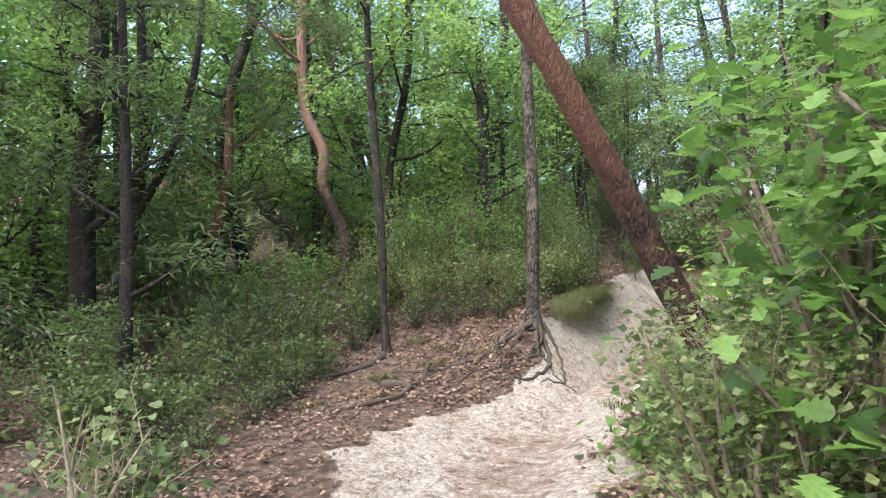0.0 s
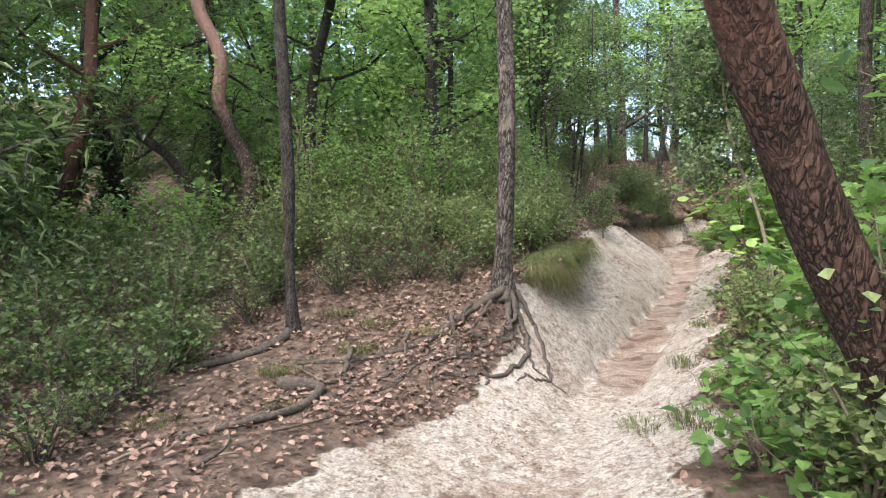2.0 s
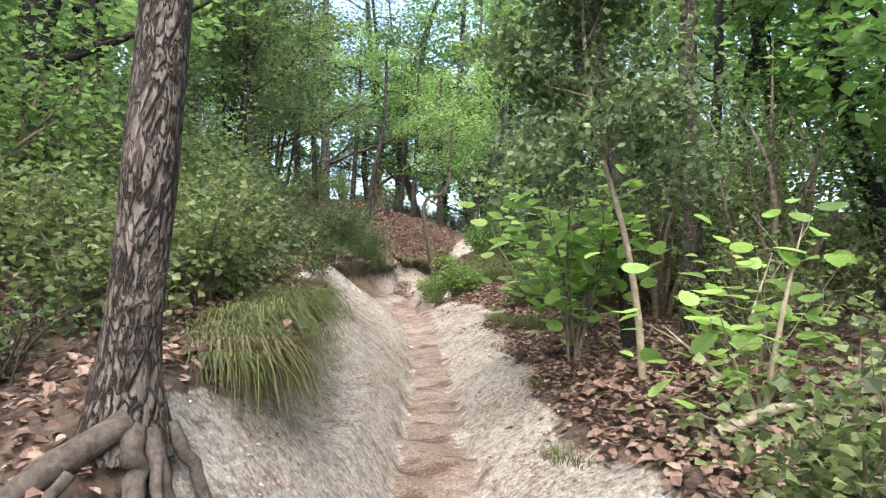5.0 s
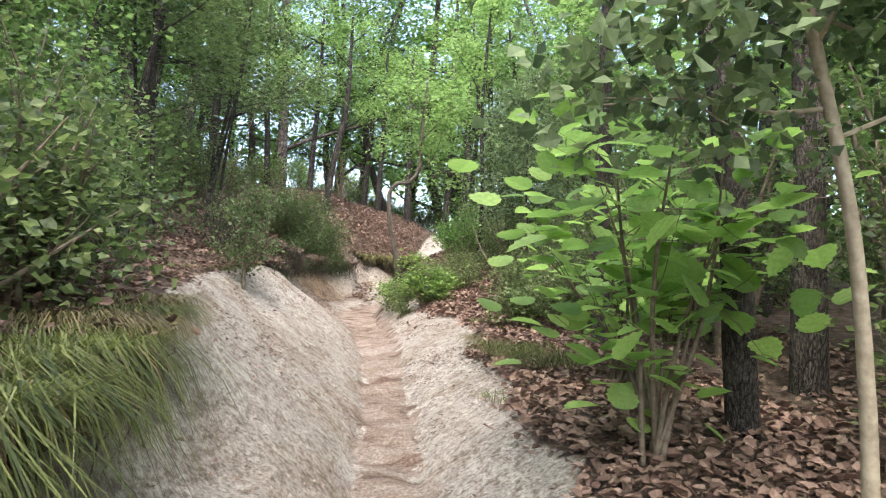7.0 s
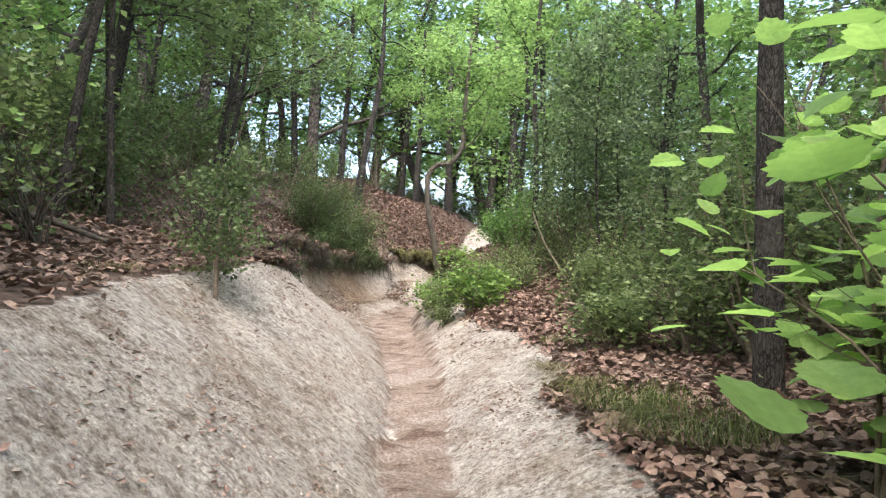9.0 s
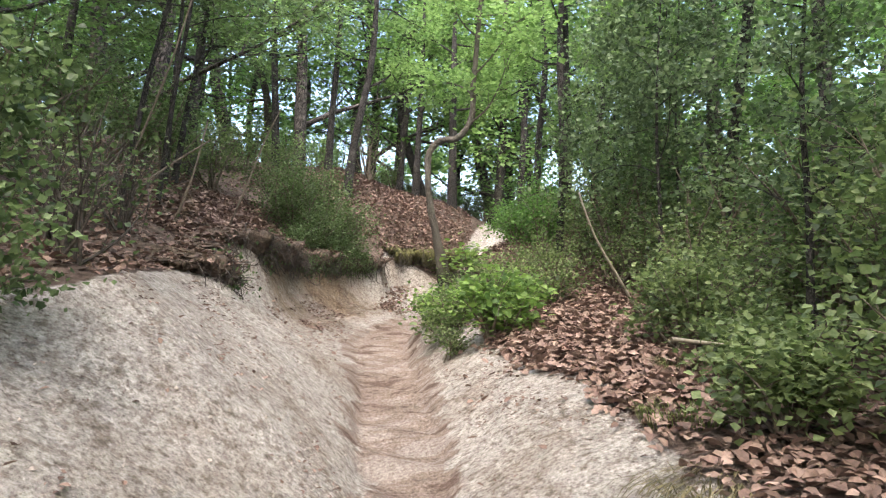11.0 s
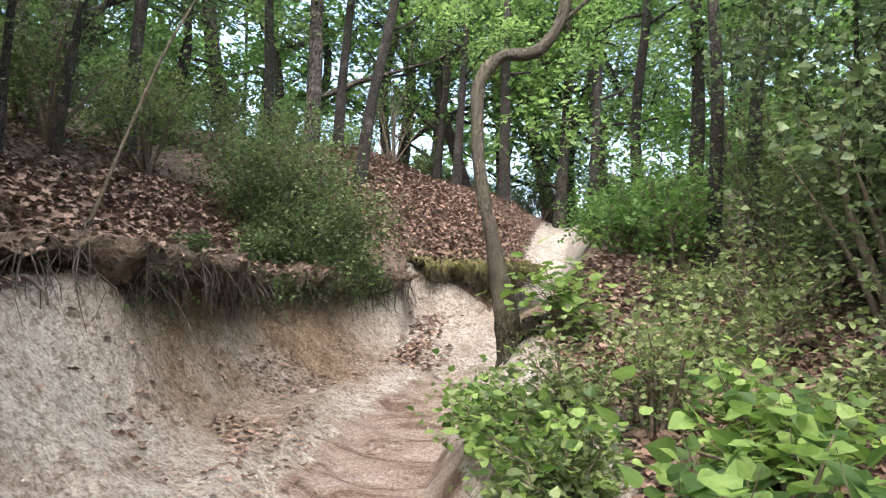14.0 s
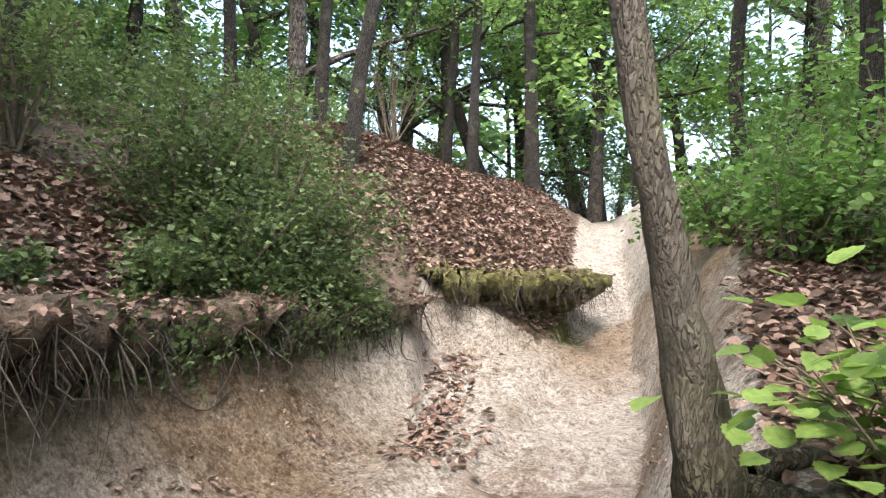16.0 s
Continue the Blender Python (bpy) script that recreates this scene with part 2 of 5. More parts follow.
def bark_material(name, dark, light, top=None, height=(2.0, 4.0), scale=1.0):
    """Furrowed bark; top: the smoother colour that takes over up the trunk."""
    m, n, l, b = material(name, 0.9)
    tc = n.new("ShaderNodeTexCoord").outputs["Object"]
    mp = n.new("ShaderNodeMapping")
    mp.inputs["Scale"].default_value = (1, 1, 0.3)
    l.new(tc, mp.inputs["Vector"])
    v = n.new("ShaderNodeTexVoronoi")
    v.feature = "DISTANCE_TO_EDGE"
    v.inputs["Scale"].default_value = 34 * scale
    wob = noise_node(n, l, mp.outputs[0], 14 * scale, 4)
    warp = mix_node(n, l, 0.13, mp.outputs[0], wob, "ADD")
    l.new(warp, v.inputs["Vector"])
    fine = noise_node(n, l, mp.outputs[0], 60 * scale, 6, 0.7)
    plates = ramp_node(n, l, v.outputs["Distance"], [(0.02, (0, 0, 0)), (0.2, (1, 1, 1))])
    grain = ramp_node(n, l, fine, [(0.35, dark), (0.7, light)])
    col = mix_node(n, l, plates, tuple(c * 0.35 for c in dark), grain)
    if top:
        s = n.new("ShaderNodeSeparateXYZ")
        l.new(tc, s.inputs[0])
        mr = n.new("ShaderNodeMapRange")
        mr.inputs["From Min"].default_value, mr.inputs["From Max"].default_value = height
        l.new(s.outputs[2], mr.inputs["Value"])
        soft = noise_node(n, l, tc, 9, 4)
        add = n.new("ShaderNodeMath")
        add.operation = "MULTIPLY_ADD"
        l.new(soft, add.inputs[0])
        add.inputs[1].default_value = 0.9
        l.new(mr.outputs[0], add.inputs[2])
        sel = ramp_node(n, l, add.outputs[0], [(0.55, (0, 0, 0)), (0.95, (1, 1, 1))])
        red = ramp_node(n, l, fine, [(0.3, tuple(c * 0.6 for c in top)), (0.7, top)])
        col = mix_node(n, l, sel, col, red)
    blotch = noise_node(n, l, tc, 5, 3)
    col = mix_node(n, l, ramp_node(n, l, blotch, [(0.5, (0, 0, 0)), (0.75, (0.5, 0.5, 0.5))]), col, tuple(min(1, c * 1.35) for c in light))
    l.new(col, b.inputs["Base Color"])
    first = bump_node(n, l, plates, 0.9, 0.012, b)
    bump_node(n, l, fine, 0.5, 0.006, b, first)
    return m


def leaf_material(name, dark, light, glow=0.4, rough=0.5):
    """Leaves that let some light through; the shade differs from leaf to leaf."""
    m, n, l, b = material(name, rough)
    b.inputs["Specular IOR Level"].default_value = 0.35
    rnd = n.new("ShaderNodeNewGeometry").outputs["Random Per Island"]
    pos = n.new("ShaderNodeNewGeometry").outputs["Position"]
    clump = noise_node(n, l, pos, 1.1, 2)
    add = n.new("ShaderNodeMath")
    add.operation = "MULTIPLY_ADD"
    l.new(clump, add.inputs[0])
    add.inputs[1].default_value = 0.9
    half = n.new("ShaderNodeMath")
    half.operation = "MULTIPLY_ADD"
    l.new(rnd, half.inputs[0])
    half.inputs[1].default_value, half.inputs[2].default_value = 0.8, -0.35
    l.new(half.outputs[0], add.inputs[2])
    col = ramp_node(n, l, add.outputs[0], [(0.25, tuple(c * 0.8 for c in dark)), (0.7, tuple(c * 1.1 for c in light))])
    fleck = noise_node(n, l, pos, 55, 3)
    col = mix_node(n, l, 1.0, col, ramp_node(n, l, fleck, [(0.35, (0.72, 0.76, 0.74)), (0.65, (1.15, 1.1, 1.1))]), "MULTIPLY")
    l.new(col, b.inputs["Base Color"])
    t = n.new("ShaderNodeBsdfTranslucent")
    warm = mix_node(n, l, 0.5, col, (light[0] * 1.3, light[1] * 1.45, light[2] * 0.95))
    l.new(warm, t.inputs["Color"])
    mx = n.new("ShaderNodeMixShader")
    mx.inputs[0].default_value = glow
    l.new(b.outputs[0], mx.inputs[1])
    l.new(t.outputs[0], mx.inputs[2])
    l.new(mx.outputs[0], n["Material Output"].inputs["Surface"])
    return m


def litter_material():
    m, n, l, b = material("dead_leaf", 0.75)
    rnd = n.new("ShaderNodeNewGeometry").outputs["Random Per Island"]
    pos = n.new("ShaderNodeNewGeometry").outputs["Position"]
    col = ramp_node(n, l, rnd, [(0.0, (0.105, 0.068, 0.055)), (0.35, (0.178, 0.117, 0.095)), (0.75, (0.24, 0.165, 0.135)), (1.0, (0.32, 0.232, 0.19))])
    vein = noise_node(n, l, pos, 60, 3)
    col = mix_node(n, l, 0.4, col, mix_node(n, l, 1.0, col, ramp_node(n, l, vein, [(0.35, (0.4, 0.4, 0.4)), (0.65, (1.2, 1.15, 1.1))]), "MULTIPLY"))
    l.new(col, b.inputs["Base Color"])
    return m


def plain_material(name, dark, light, scale=30, rough=0.85, relief=0.01):
    m, n, l, b = material(name, rough)
    tc = n.new("ShaderNodeTexCoord").outputs["Object"]
    f = noise_node(n, l, tc, scale)
    l.new(ramp_node(n, l, f, [(0.3, dark), (0.7, light)]), b.inputs["Base Color"])
    bump_node(n, l, f, 0.5 if relief < 0.02 else 1.0, relief, b)
    return m


GROUND = ground_material()
PINE_BARK = bark_material("plated_pine_bark", (0.03, 0.025, 0.022), (0.2, 0.172, 0.155), scale=1.0)
THIN_BARK = bark_material("dark_bark", (0.032, 0.028, 0.026), (0.105, 0.094, 0.086), scale=1.5)
RED_BARK = bark_material("red_pine_bark", (0.05, 0.036, 0.032), (0.15, 0.105, 0.09), (0.36, 0.215, 0.18), (1.8, 3.4))
LOW_RED_BARK = bark_material("rusty_pine_bark", (0.042, 0.027, 0.023), (0.115, 0.068, 0.055), (0.19, 0.1, 0.078), (1.6, 3.2))
OAK_BARK = bark_material("grey_ridged_bark", (0.045, 0.038, 0.033), (0.15, 0.132, 0.115), scale=1.3)
MOSSY_BARK = bark_material("mossy_ridged_bark", (0.032, 0.03, 0.019), (0.12, 0.111, 0.076), (0.138, 0.122, 0.104), (0.8, 1.6), scale=1.3)
ROOT_BARK = plain_material("weathered_root", (0.03, 0.025, 0.021), (0.1, 0.084, 0.073), 40, 0.9, 0.015)
TWIG = plain_material("twig", (0.07, 0.055, 0.04), (0.20, 0.165, 0.13), 25)
PALE_TWIG = plain_material("pale_twig", (0.19, 0.16, 0.12), (0.36, 0.32, 0.25), 25)
LEAF_CANOPY = leaf_material("canopy_leaf", (0.045, 0.085, 0.038), (0.215, 0.32, 0.125), 0.6)
LEAF_OAK = leaf_material("oak_leaf", (0.06, 0.122, 0.04), (0.165, 0.285, 0.085), 0.48)
LEAF_BROAD = leaf_material("broad_leaf", (0.17, 0.29, 0.1), (0.33, 0.49, 0.165), 0.55)
LEAF_SHRUB = leaf_material("shrub_leaf", (0.05, 0.075, 0.034), (0.21, 0.265, 0.118), 0.45)
LEAF_DARK = leaf_material("dark_shrub_leaf", (0.032, 0.055, 0.025), (0.14, 0.195, 0.085), 0.42)
LEAF_BRIGHT = leaf_material("bright_shrub_leaf", (0.06, 0.12, 0.034), (0.2, 0.3, 0.085), 0.46)
LEAF_NEEDLE = leaf_material("needle_leaf", (0.045, 0.075, 0.042), (0.16, 0.22, 0.115), 0.38, 0.6)
GRASS = leaf_material("grass_blade", (0.048, 0.066, 0.021), (0.145, 0.168, 0.06), 0.4)
DRY_GRASS = leaf_material("dry_grass_blade", (0.085, 0.072, 0.036), (0.2, 0.17, 0.09), 0.3)
DEAD_LEAF = litter_material()
STONE = plain_material("pale_stone", (0.18, 0.155, 0.13), (0.42, 0.37, 0.325), 40, 0.9)
TURF = plain_material("rooty_turf", (0.04, 0.03, 0.023), (0.16, 0.118, 0.088), 22, 0.95, 0.05)
MOSS_TURF = plain_material("mossy_turf", (0.045, 0.045, 0.018), (0.14, 0.132, 0.05), 14, 0.95, 0.05)


# ---- mesh tools ----
def mesh_of(name, verts, faces, mat, smooth=False):
    """One mesh from an array of vertices and an array of faces that all have as many corners."""
    me = bpy.data.meshes.new(name)
    verts, faces = np.asarray(verts, np.float32), np.asarray(faces, np.int32)
    k = faces.shape[1]
    me.vertices.add(len(verts))
    me.vertices.foreach_set("co", verts.ravel())
    me.loops.add(faces.size)
    me.loops.foreach_set("vertex_index", faces.ravel())
    me.polygons.add(len(faces))
    me.polygons.foreach_set("loop_start", np.arange(0, faces.size, k, dtype=np.int32))
    me.polygons.foreach_set("loop_total", np.full(len(faces), k, np.int32))
    me.polygons.foreach_set("use_smooth", np.full(len(faces), smooth))
    me.materials.append(mat)
    me.update(calc_edges=True)
    return me


def part(name, me, parent, label=""):
    ob = new(name, me)
    ob.parent = parent
    return tagged(ob, label)


def spline(points, n):
    """n places on a smooth line through the points (rows of any width)."""
    p = np.array(points, float)
    t = np.r_[0, np.cumsum(np.linalg.norm(np.diff(p[:, :3], axis=0), axis=1))]
    ts = np.linspace(0, t[-1], n)
    out = []
    for c in p.T:
        g = np.gradient(c, t) if len(c) > 2 else np.full(len(c), (c[-1] - c[0]) / t[-1])
        k = np.clip(np.searchsorted(t, ts) - 1, 0, len(t) - 2)
        h = t[k + 1] - t[k]
        u = (ts - t[k]) / h
        out.append((2 * u**3 - 3 * u**2 + 1) * c[k] + (u**3 - 2 * u**2 + u) * h * g[k] + (3 * u**2 - 2 * u**3) * c[k + 1] + (u**3 - u**2) * h * g[k + 1])
    return np.stack(out, 1)


def tube(line, sides=8, lumps=0.0, seed=0):
    """Vertices and quads of a round tapering limb along rows of x, y, z, radius."""
    line = np.asarray(line, float)
    p, r = line[:, :3], line[:, 3]
    tan = np.gradient(p, axis=0)
    tan /= np.linalg.norm(tan, axis=1)[:, None] + 1e-9
    ref = np.where(np.abs(tan[:, 2:3]) > 0.9, [[1.0, 0, 0]], [[0, 0, 1.0]])
    a = np.cross(tan, ref)
    if np.abs(tan[:, 2]).max() > 0.9 and np.abs(tan[:, 2]).min() <= 0.9:
        a = np.cross(tan, np.array([[0.83, 0.55, 0.1]]))
    a /= np.linalg.norm(a, axis=1)[:, None] + 1e-9
    b = np.cross(tan, a)
    ang = np.linspace(0, 2 * np.pi, sides, endpoint=False)
    rr = np.repeat(r[:, None], sides, 1)
    if lumps:
        rng = np.random.default_rng(seed)
        wob = rng.normal(0, 1, rr.shape)
        wob = (wob + np.roll(wob, 1, 0) + np.roll(wob, 1, 1)) / 3
        rr = rr * (1 + lumps * wob)
    v = p[:, None] + rr[..., None] * (np.cos(ang)[None, :, None] * a[:, None] + np.sin(ang)[None, :, None] * b[:, None])
    i, j = np.meshgrid(np.arange(len(p) - 1), np.arange(sides), indexing="ij")
    k = (j + 1) % sides
    f = np.stack([i * sides + j, i * sides + k, (i + 1) * sides + k, (i + 1) * sides + j], -1).reshape(-1, 4)
    return v.reshape(-1, 3), f


def joined(pieces):
    vs, fs, n = [], [], 0
    for v, f in pieces:
        vs.append(v)
        fs.append(np.asarray(f) + n)
        n += len(v)
    return np.concatenate(vs), np.concatenate(fs)


# leaf outlines: y runs from stalk to tip, z is the fold
DIAMOND = (np.array([(0, 0, 0), (0.5, 0.45, 0.10), (0, 1, -0.05), (-0.5, 0.45, 0.10)]), np.array([(0, 1, 2), (0, 2, 3)]))


def outline_leaf(half):
    """A folded leaf with a midrib from a half outline of (across, along)."""
    n = len(half)
    mid = [(0, y, -0.12 * y * y) for _, y in half]
    rt = [(x, y, 0.16 * x - 0.12 * y * y) for x, y in half]
    lf = [(-x, y, 0.16 * x - 0.12 * y * y) for x, y in half]
    f = []
    for i in range(n - 1):
        f += [(i, n + i, n + i + 1), (i, n + i + 1, i + 1), (i, i + 1, 2 * n + i + 1), (i, 2 * n + i + 1, 2 * n + i)]
    return np.array(mid + rt + lf, float), np.array(f)


OAK = outline_leaf([(0.02, 0), (0.14, 0.12), (0.28, 0.26), (0.17, 0.36), (0.40, 0.50), (0.24, 0.60), (0.42, 0.74), (0.24, 0.84), (0.18, 0.95), (0.01, 1.0)])
ROUND = outline_leaf([(0.02, 0.05), (0.2, 0.0), (0.36, 0.08), (0.38, 0.16), (0.48, 0.24), (0.44, 0.34), (0.49, 0.46), (0.40, 0.52), (0.41, 0.66), (0.28, 0.72), (0.25, 0.84), (0.11, 0.88), (0.01, 1.0)])
HEART = outline_leaf([(0.03, 0.0), (0.36, 0.1), (0.42, 0.38), (0.22, 0.72), (0.01, 1.0)])


def leaves(name, rng, places, mat, size, shape=DIAMOND, aspect=0.6, up=0.7, ahead=None, droop=0.2, spread=1.0):
    """One mesh of many leaves: places n x 3; up: how level they lie; ahead: way in which they point."""
    n = len(places)
    yaw = rng.uniform(0, 2 * np.pi, n)
    d = np.stack([np.cos(yaw), np.sin(yaw), rng.normal(-droop, 0.35, n)], 1)
    if ahead is not None:
        d = d * spread + ahead
    d /= np.linalg.norm(d, axis=1)[:, None]
    nz = np.stack([rng.normal(0, 1, n), rng.normal(0, 1, n), rng.normal(0, 1, n)], 1) * (1 - up) + np.array([0, 0, up * 1.6])
    s = np.cross(d, nz)
    s /= np.linalg.norm(s, axis=1)[:, None] + 1e-9
    w = np.cross(s, d)
    length = size * rng.uniform(0.6, 1.25, n)
    tv, tf = shape
    v = places[:, None] + length[:, None, None] * (tv[None, :, 0:1] * aspect / 0.6 * s[:, None] + tv[None, :, 1:2] * d[:, None] + tv[None, :, 2:3] * w[:, None])
    f = tf[None] + (np.arange(n) * len(tv))[:, None, None]
    return mesh_of(name, v.reshape(-1, 3), f.reshape(-1, 3), mat)


def thing(name, place, label, category, group="", turn=0.0):
    e = new(name)
    e.matrix_basis = pose(*place, 0, 0, turn)
    return tagged(e, label, category, group)


# ---- ground ----
def axis(fine0, fine1, fine, far0, far1):
    mid = np.arange(fine0, fine1 + 1e-6, fine)
    grow = lambda start, end, way: start + way * np.cumsum(fine * 1.22 ** np.arange(1, 80))
    a, b = grow(fine0, far0, -1), grow(fine1, far1, 1)
    return np.r_[a[a > far0][::-1], mid, b[b < far1]]


def build_ground():
    xs, ys = axis(-3.8, 2.6, 0.045, -900, 900), axis(2.5, 32.5, 0.056, -900, 900)
    X, Y = np.meshgrid(xs, ys)
    Z = land(X, Y)
    nx, ny = len(xs), len(ys)
    i, j = np.meshgrid(np.arange(ny - 1), np.arange(nx - 1), indexing="ij")
    f = np.stack([i * nx + j, i * nx + j + 1, (i + 1) * nx + j + 1, (i + 1) * nx + j], -1).reshape(-1, 4)
    me = mesh_of("ground", np.stack([X, Y, Z], -1).reshape(-1, 3), f, GROUND, True)
    sand, floor, moss, ochre = cover(X, Y)
    c = me.color_attributes.new("cover", "FLOAT_COLOR", "POINT")
    c.data.foreach_set("color", np.stack([sand, floor, moss, ochre], -1).astype(np.float32).ravel())
    return tagged(new("ground", me), "pale sandy trail worn deep between leaf-strewn banks", "ground", kind="structure")


def cover(X, Y):
    """How far the ground is bare sand, trodden floor, or moss."""
    d, out, share = lie(X, Y)
    edge = 0.25 * fbm(X * 1.5, Y * 1.5, 71)
    lim = 0.74 + 0.24 * step(9.6, 11.5, Y) - 0.17 * step(6.2, 7.4, Y) * (1 - step(8.8, 10.0, Y))
    edge = edge * (1 + 2.4 * (1 - step(9.6, 11.5, Y)))
    left = 1 - step(lim, lim + 0.14, share + edge * 0.8)
    right = 1 - step(0.52, 0.85, share + edge * 1.8 - 0.3 * step(21.5, 23.5, Y) - 0.22 * step(16.8, 17.5, Y) * (1 - step(19.2, 20.0, Y)))
    sand = np.where(d < 0, left, right)
    floor = (0.95 + 0.6 * fbm(X * 2.2, Y * 2.2, 75)) * (1 - step(-0.17, 0.15, out + 0.32 * fbm(X * 3, Y * 3, 73) - 0.14 * step(18, 21, Y))) * step(8, 11, Y) * (1 - 0.25 * step(23, 26, Y)) * (1 - step(26.5, 29, Y)) + 0.55 * (1 - step(0, 0.7, out)) * (1 - step(7, 9, Y))
    mound = step(30.05, 30.2, Y) * (1 - step(-0.55, -0.3, d))
    sand = sand * (1 - mound)
    sand = np.maximum(sand, step(27.8, 28.4, Y) * (1 - step(30.02, 30.2, Y)) * step(-1.42, -1.2, X) * (d < 0.3))
    moss = 0.95 * np.exp(-(((X + 0.1) / 0.65) ** 2 + ((Y - 30.8) / 0.6) ** 2))
    ochre = step(23.2, 24.6, Y) * (1 - step(27.5, 29, Y)) * step(0.1, 0.5, out) * (d < 0) + 0.8 * step(29.2, 29.9, Y) * step(-0.7, 0.4, X) * (1 - step(30.6, 31.2, Y)) + 0.9 * step(25.8, 26.6, Y) * (1 - step(31, 33, Y)) * step(0.7, 1.0, d)
    return sand, floor, moss, np.clip(ochre, 0, 1)


build_ground()


# ---- trees ----
def swept(line, n, sides, lumps, seed, name, mat):
    v, f = tube(spline(line, n), sides, lumps, seed)
    return mesh_of(name, v, f, mat, True)


def limb_line(rng, start, way, length, radius, lift=0.3, bends=4):
    """A crooked limb from a place in a direction."""
    pts, p, d = [], np.array(start, float), np.array(way, float)
    for i in range(bends + 1):
        u = i / bends
        pts.append((*p, radius * (1 - 0.82 * u)))
        d = d + rng.normal(0, 0.22, 3) + np.array([0, 0, lift * 0.25])
        d /= np.linalg.norm(d)
        p = p + d * length / bends
    return pts


def along(line, rng, n, low=0.3):
    """Random places on a limb's outer part, and the way there."""
    a = spline(line, 24)[:, :3]
    k = (rng.uniform(low, 1, n) * 22).astype(int)
    w = a[k + 1] - a[k]
    return a[k], w / (np.linalg.norm(w, axis=1)[:, None] + 1e-9)


def tree(name, rng, line, bark, label, leafmat, limbs=7, low=0.35, reach=1.6, leaf_count=3000, leaf=0.085, shape=DIAMOND, spray=0.45, group="", sides=10, needles=False, lift=0.3, level=0.75, lumps=0.05):
    """Trunk along rows of x, y, z, radius in the world, limbs from part `low` of its height up, and leaf sprays."""
    base = np.array(line[0][:3])
    local = [(*(np.array(p[:3]) - base), p[3]) for p in line]
    e = thing(name, base, label, "tree", group)
    n = max(14, int(len(line) * 6))
    part("trunk", swept(local, n, sides, lumps, rng.integers(1e6), "trunk", bark), e)
    trunk = spline(local, 40)
    sprays, ways = [], []
    for i in range(limbs):
        u = low + (1 - low) * (i + rng.uniform(0, 0.8)) / limbs
        k = min(38, int(u * 39))
        yaw = i * 2.4 + rng.uniform(-0.5, 0.5)
        span = reach * rng.uniform(0.7, 1.2) * (1.15 - 0.6 * (u - low) / (1 - low + 1e-6))
        way = (math.cos(yaw), math.sin(yaw), rng.uniform(0.0, 0.6))
        ll = limb_line(rng, trunk[k, :3], np.array(way) / np.linalg.norm(way), span, max(0.008, trunk[k, 3] * 0.42), lift)
        v, f = tube(spline(ll, 10 if sides > 7 else 6), 6 if sides > 7 else 4)
        pieces = [(v, f)]
        for _ in range(5):
            a, w = along(ll, rng, 1, 0.3)
            side = w[0] + rng.normal(0, 0.7, 3)
            tw = limb_line(rng, a[0], side / np.linalg.norm(side), span * rng.uniform(0.25, 0.5), max(0.004, trunk[k, 3] * 0.13), lift * 0.5, 3)
            pieces.append(tube(spline(tw, 6 if sides > 7 else 4), 4 if sides > 7 else 3))
            p, q = along(tw, rng, 12, 0.2)
            sprays.append(p), ways.append(q)
        p, q = along(ll, rng, 14, 0.45)
        sprays.append(p), ways.append(q)
        part("limb", mesh_of("limb", *joined(pieces), bark, True), e)
    if leaf_count:
        c, w = np.concatenate(sprays), np.concatenate(ways)
        pick = rng.integers(0, len(c), leaf_count)
        off = rng.normal(0, 1, (leaf_count, 3)) * np.array([1, 1, 0.45]) * spray * 0.5
        part("crown", leaves("crown", rng, c[pick] + off, leafmat, leaf, shape, 0.6 if not needles else 0.1, level, w[pick] * 0.8, 0.15), e)
    return e


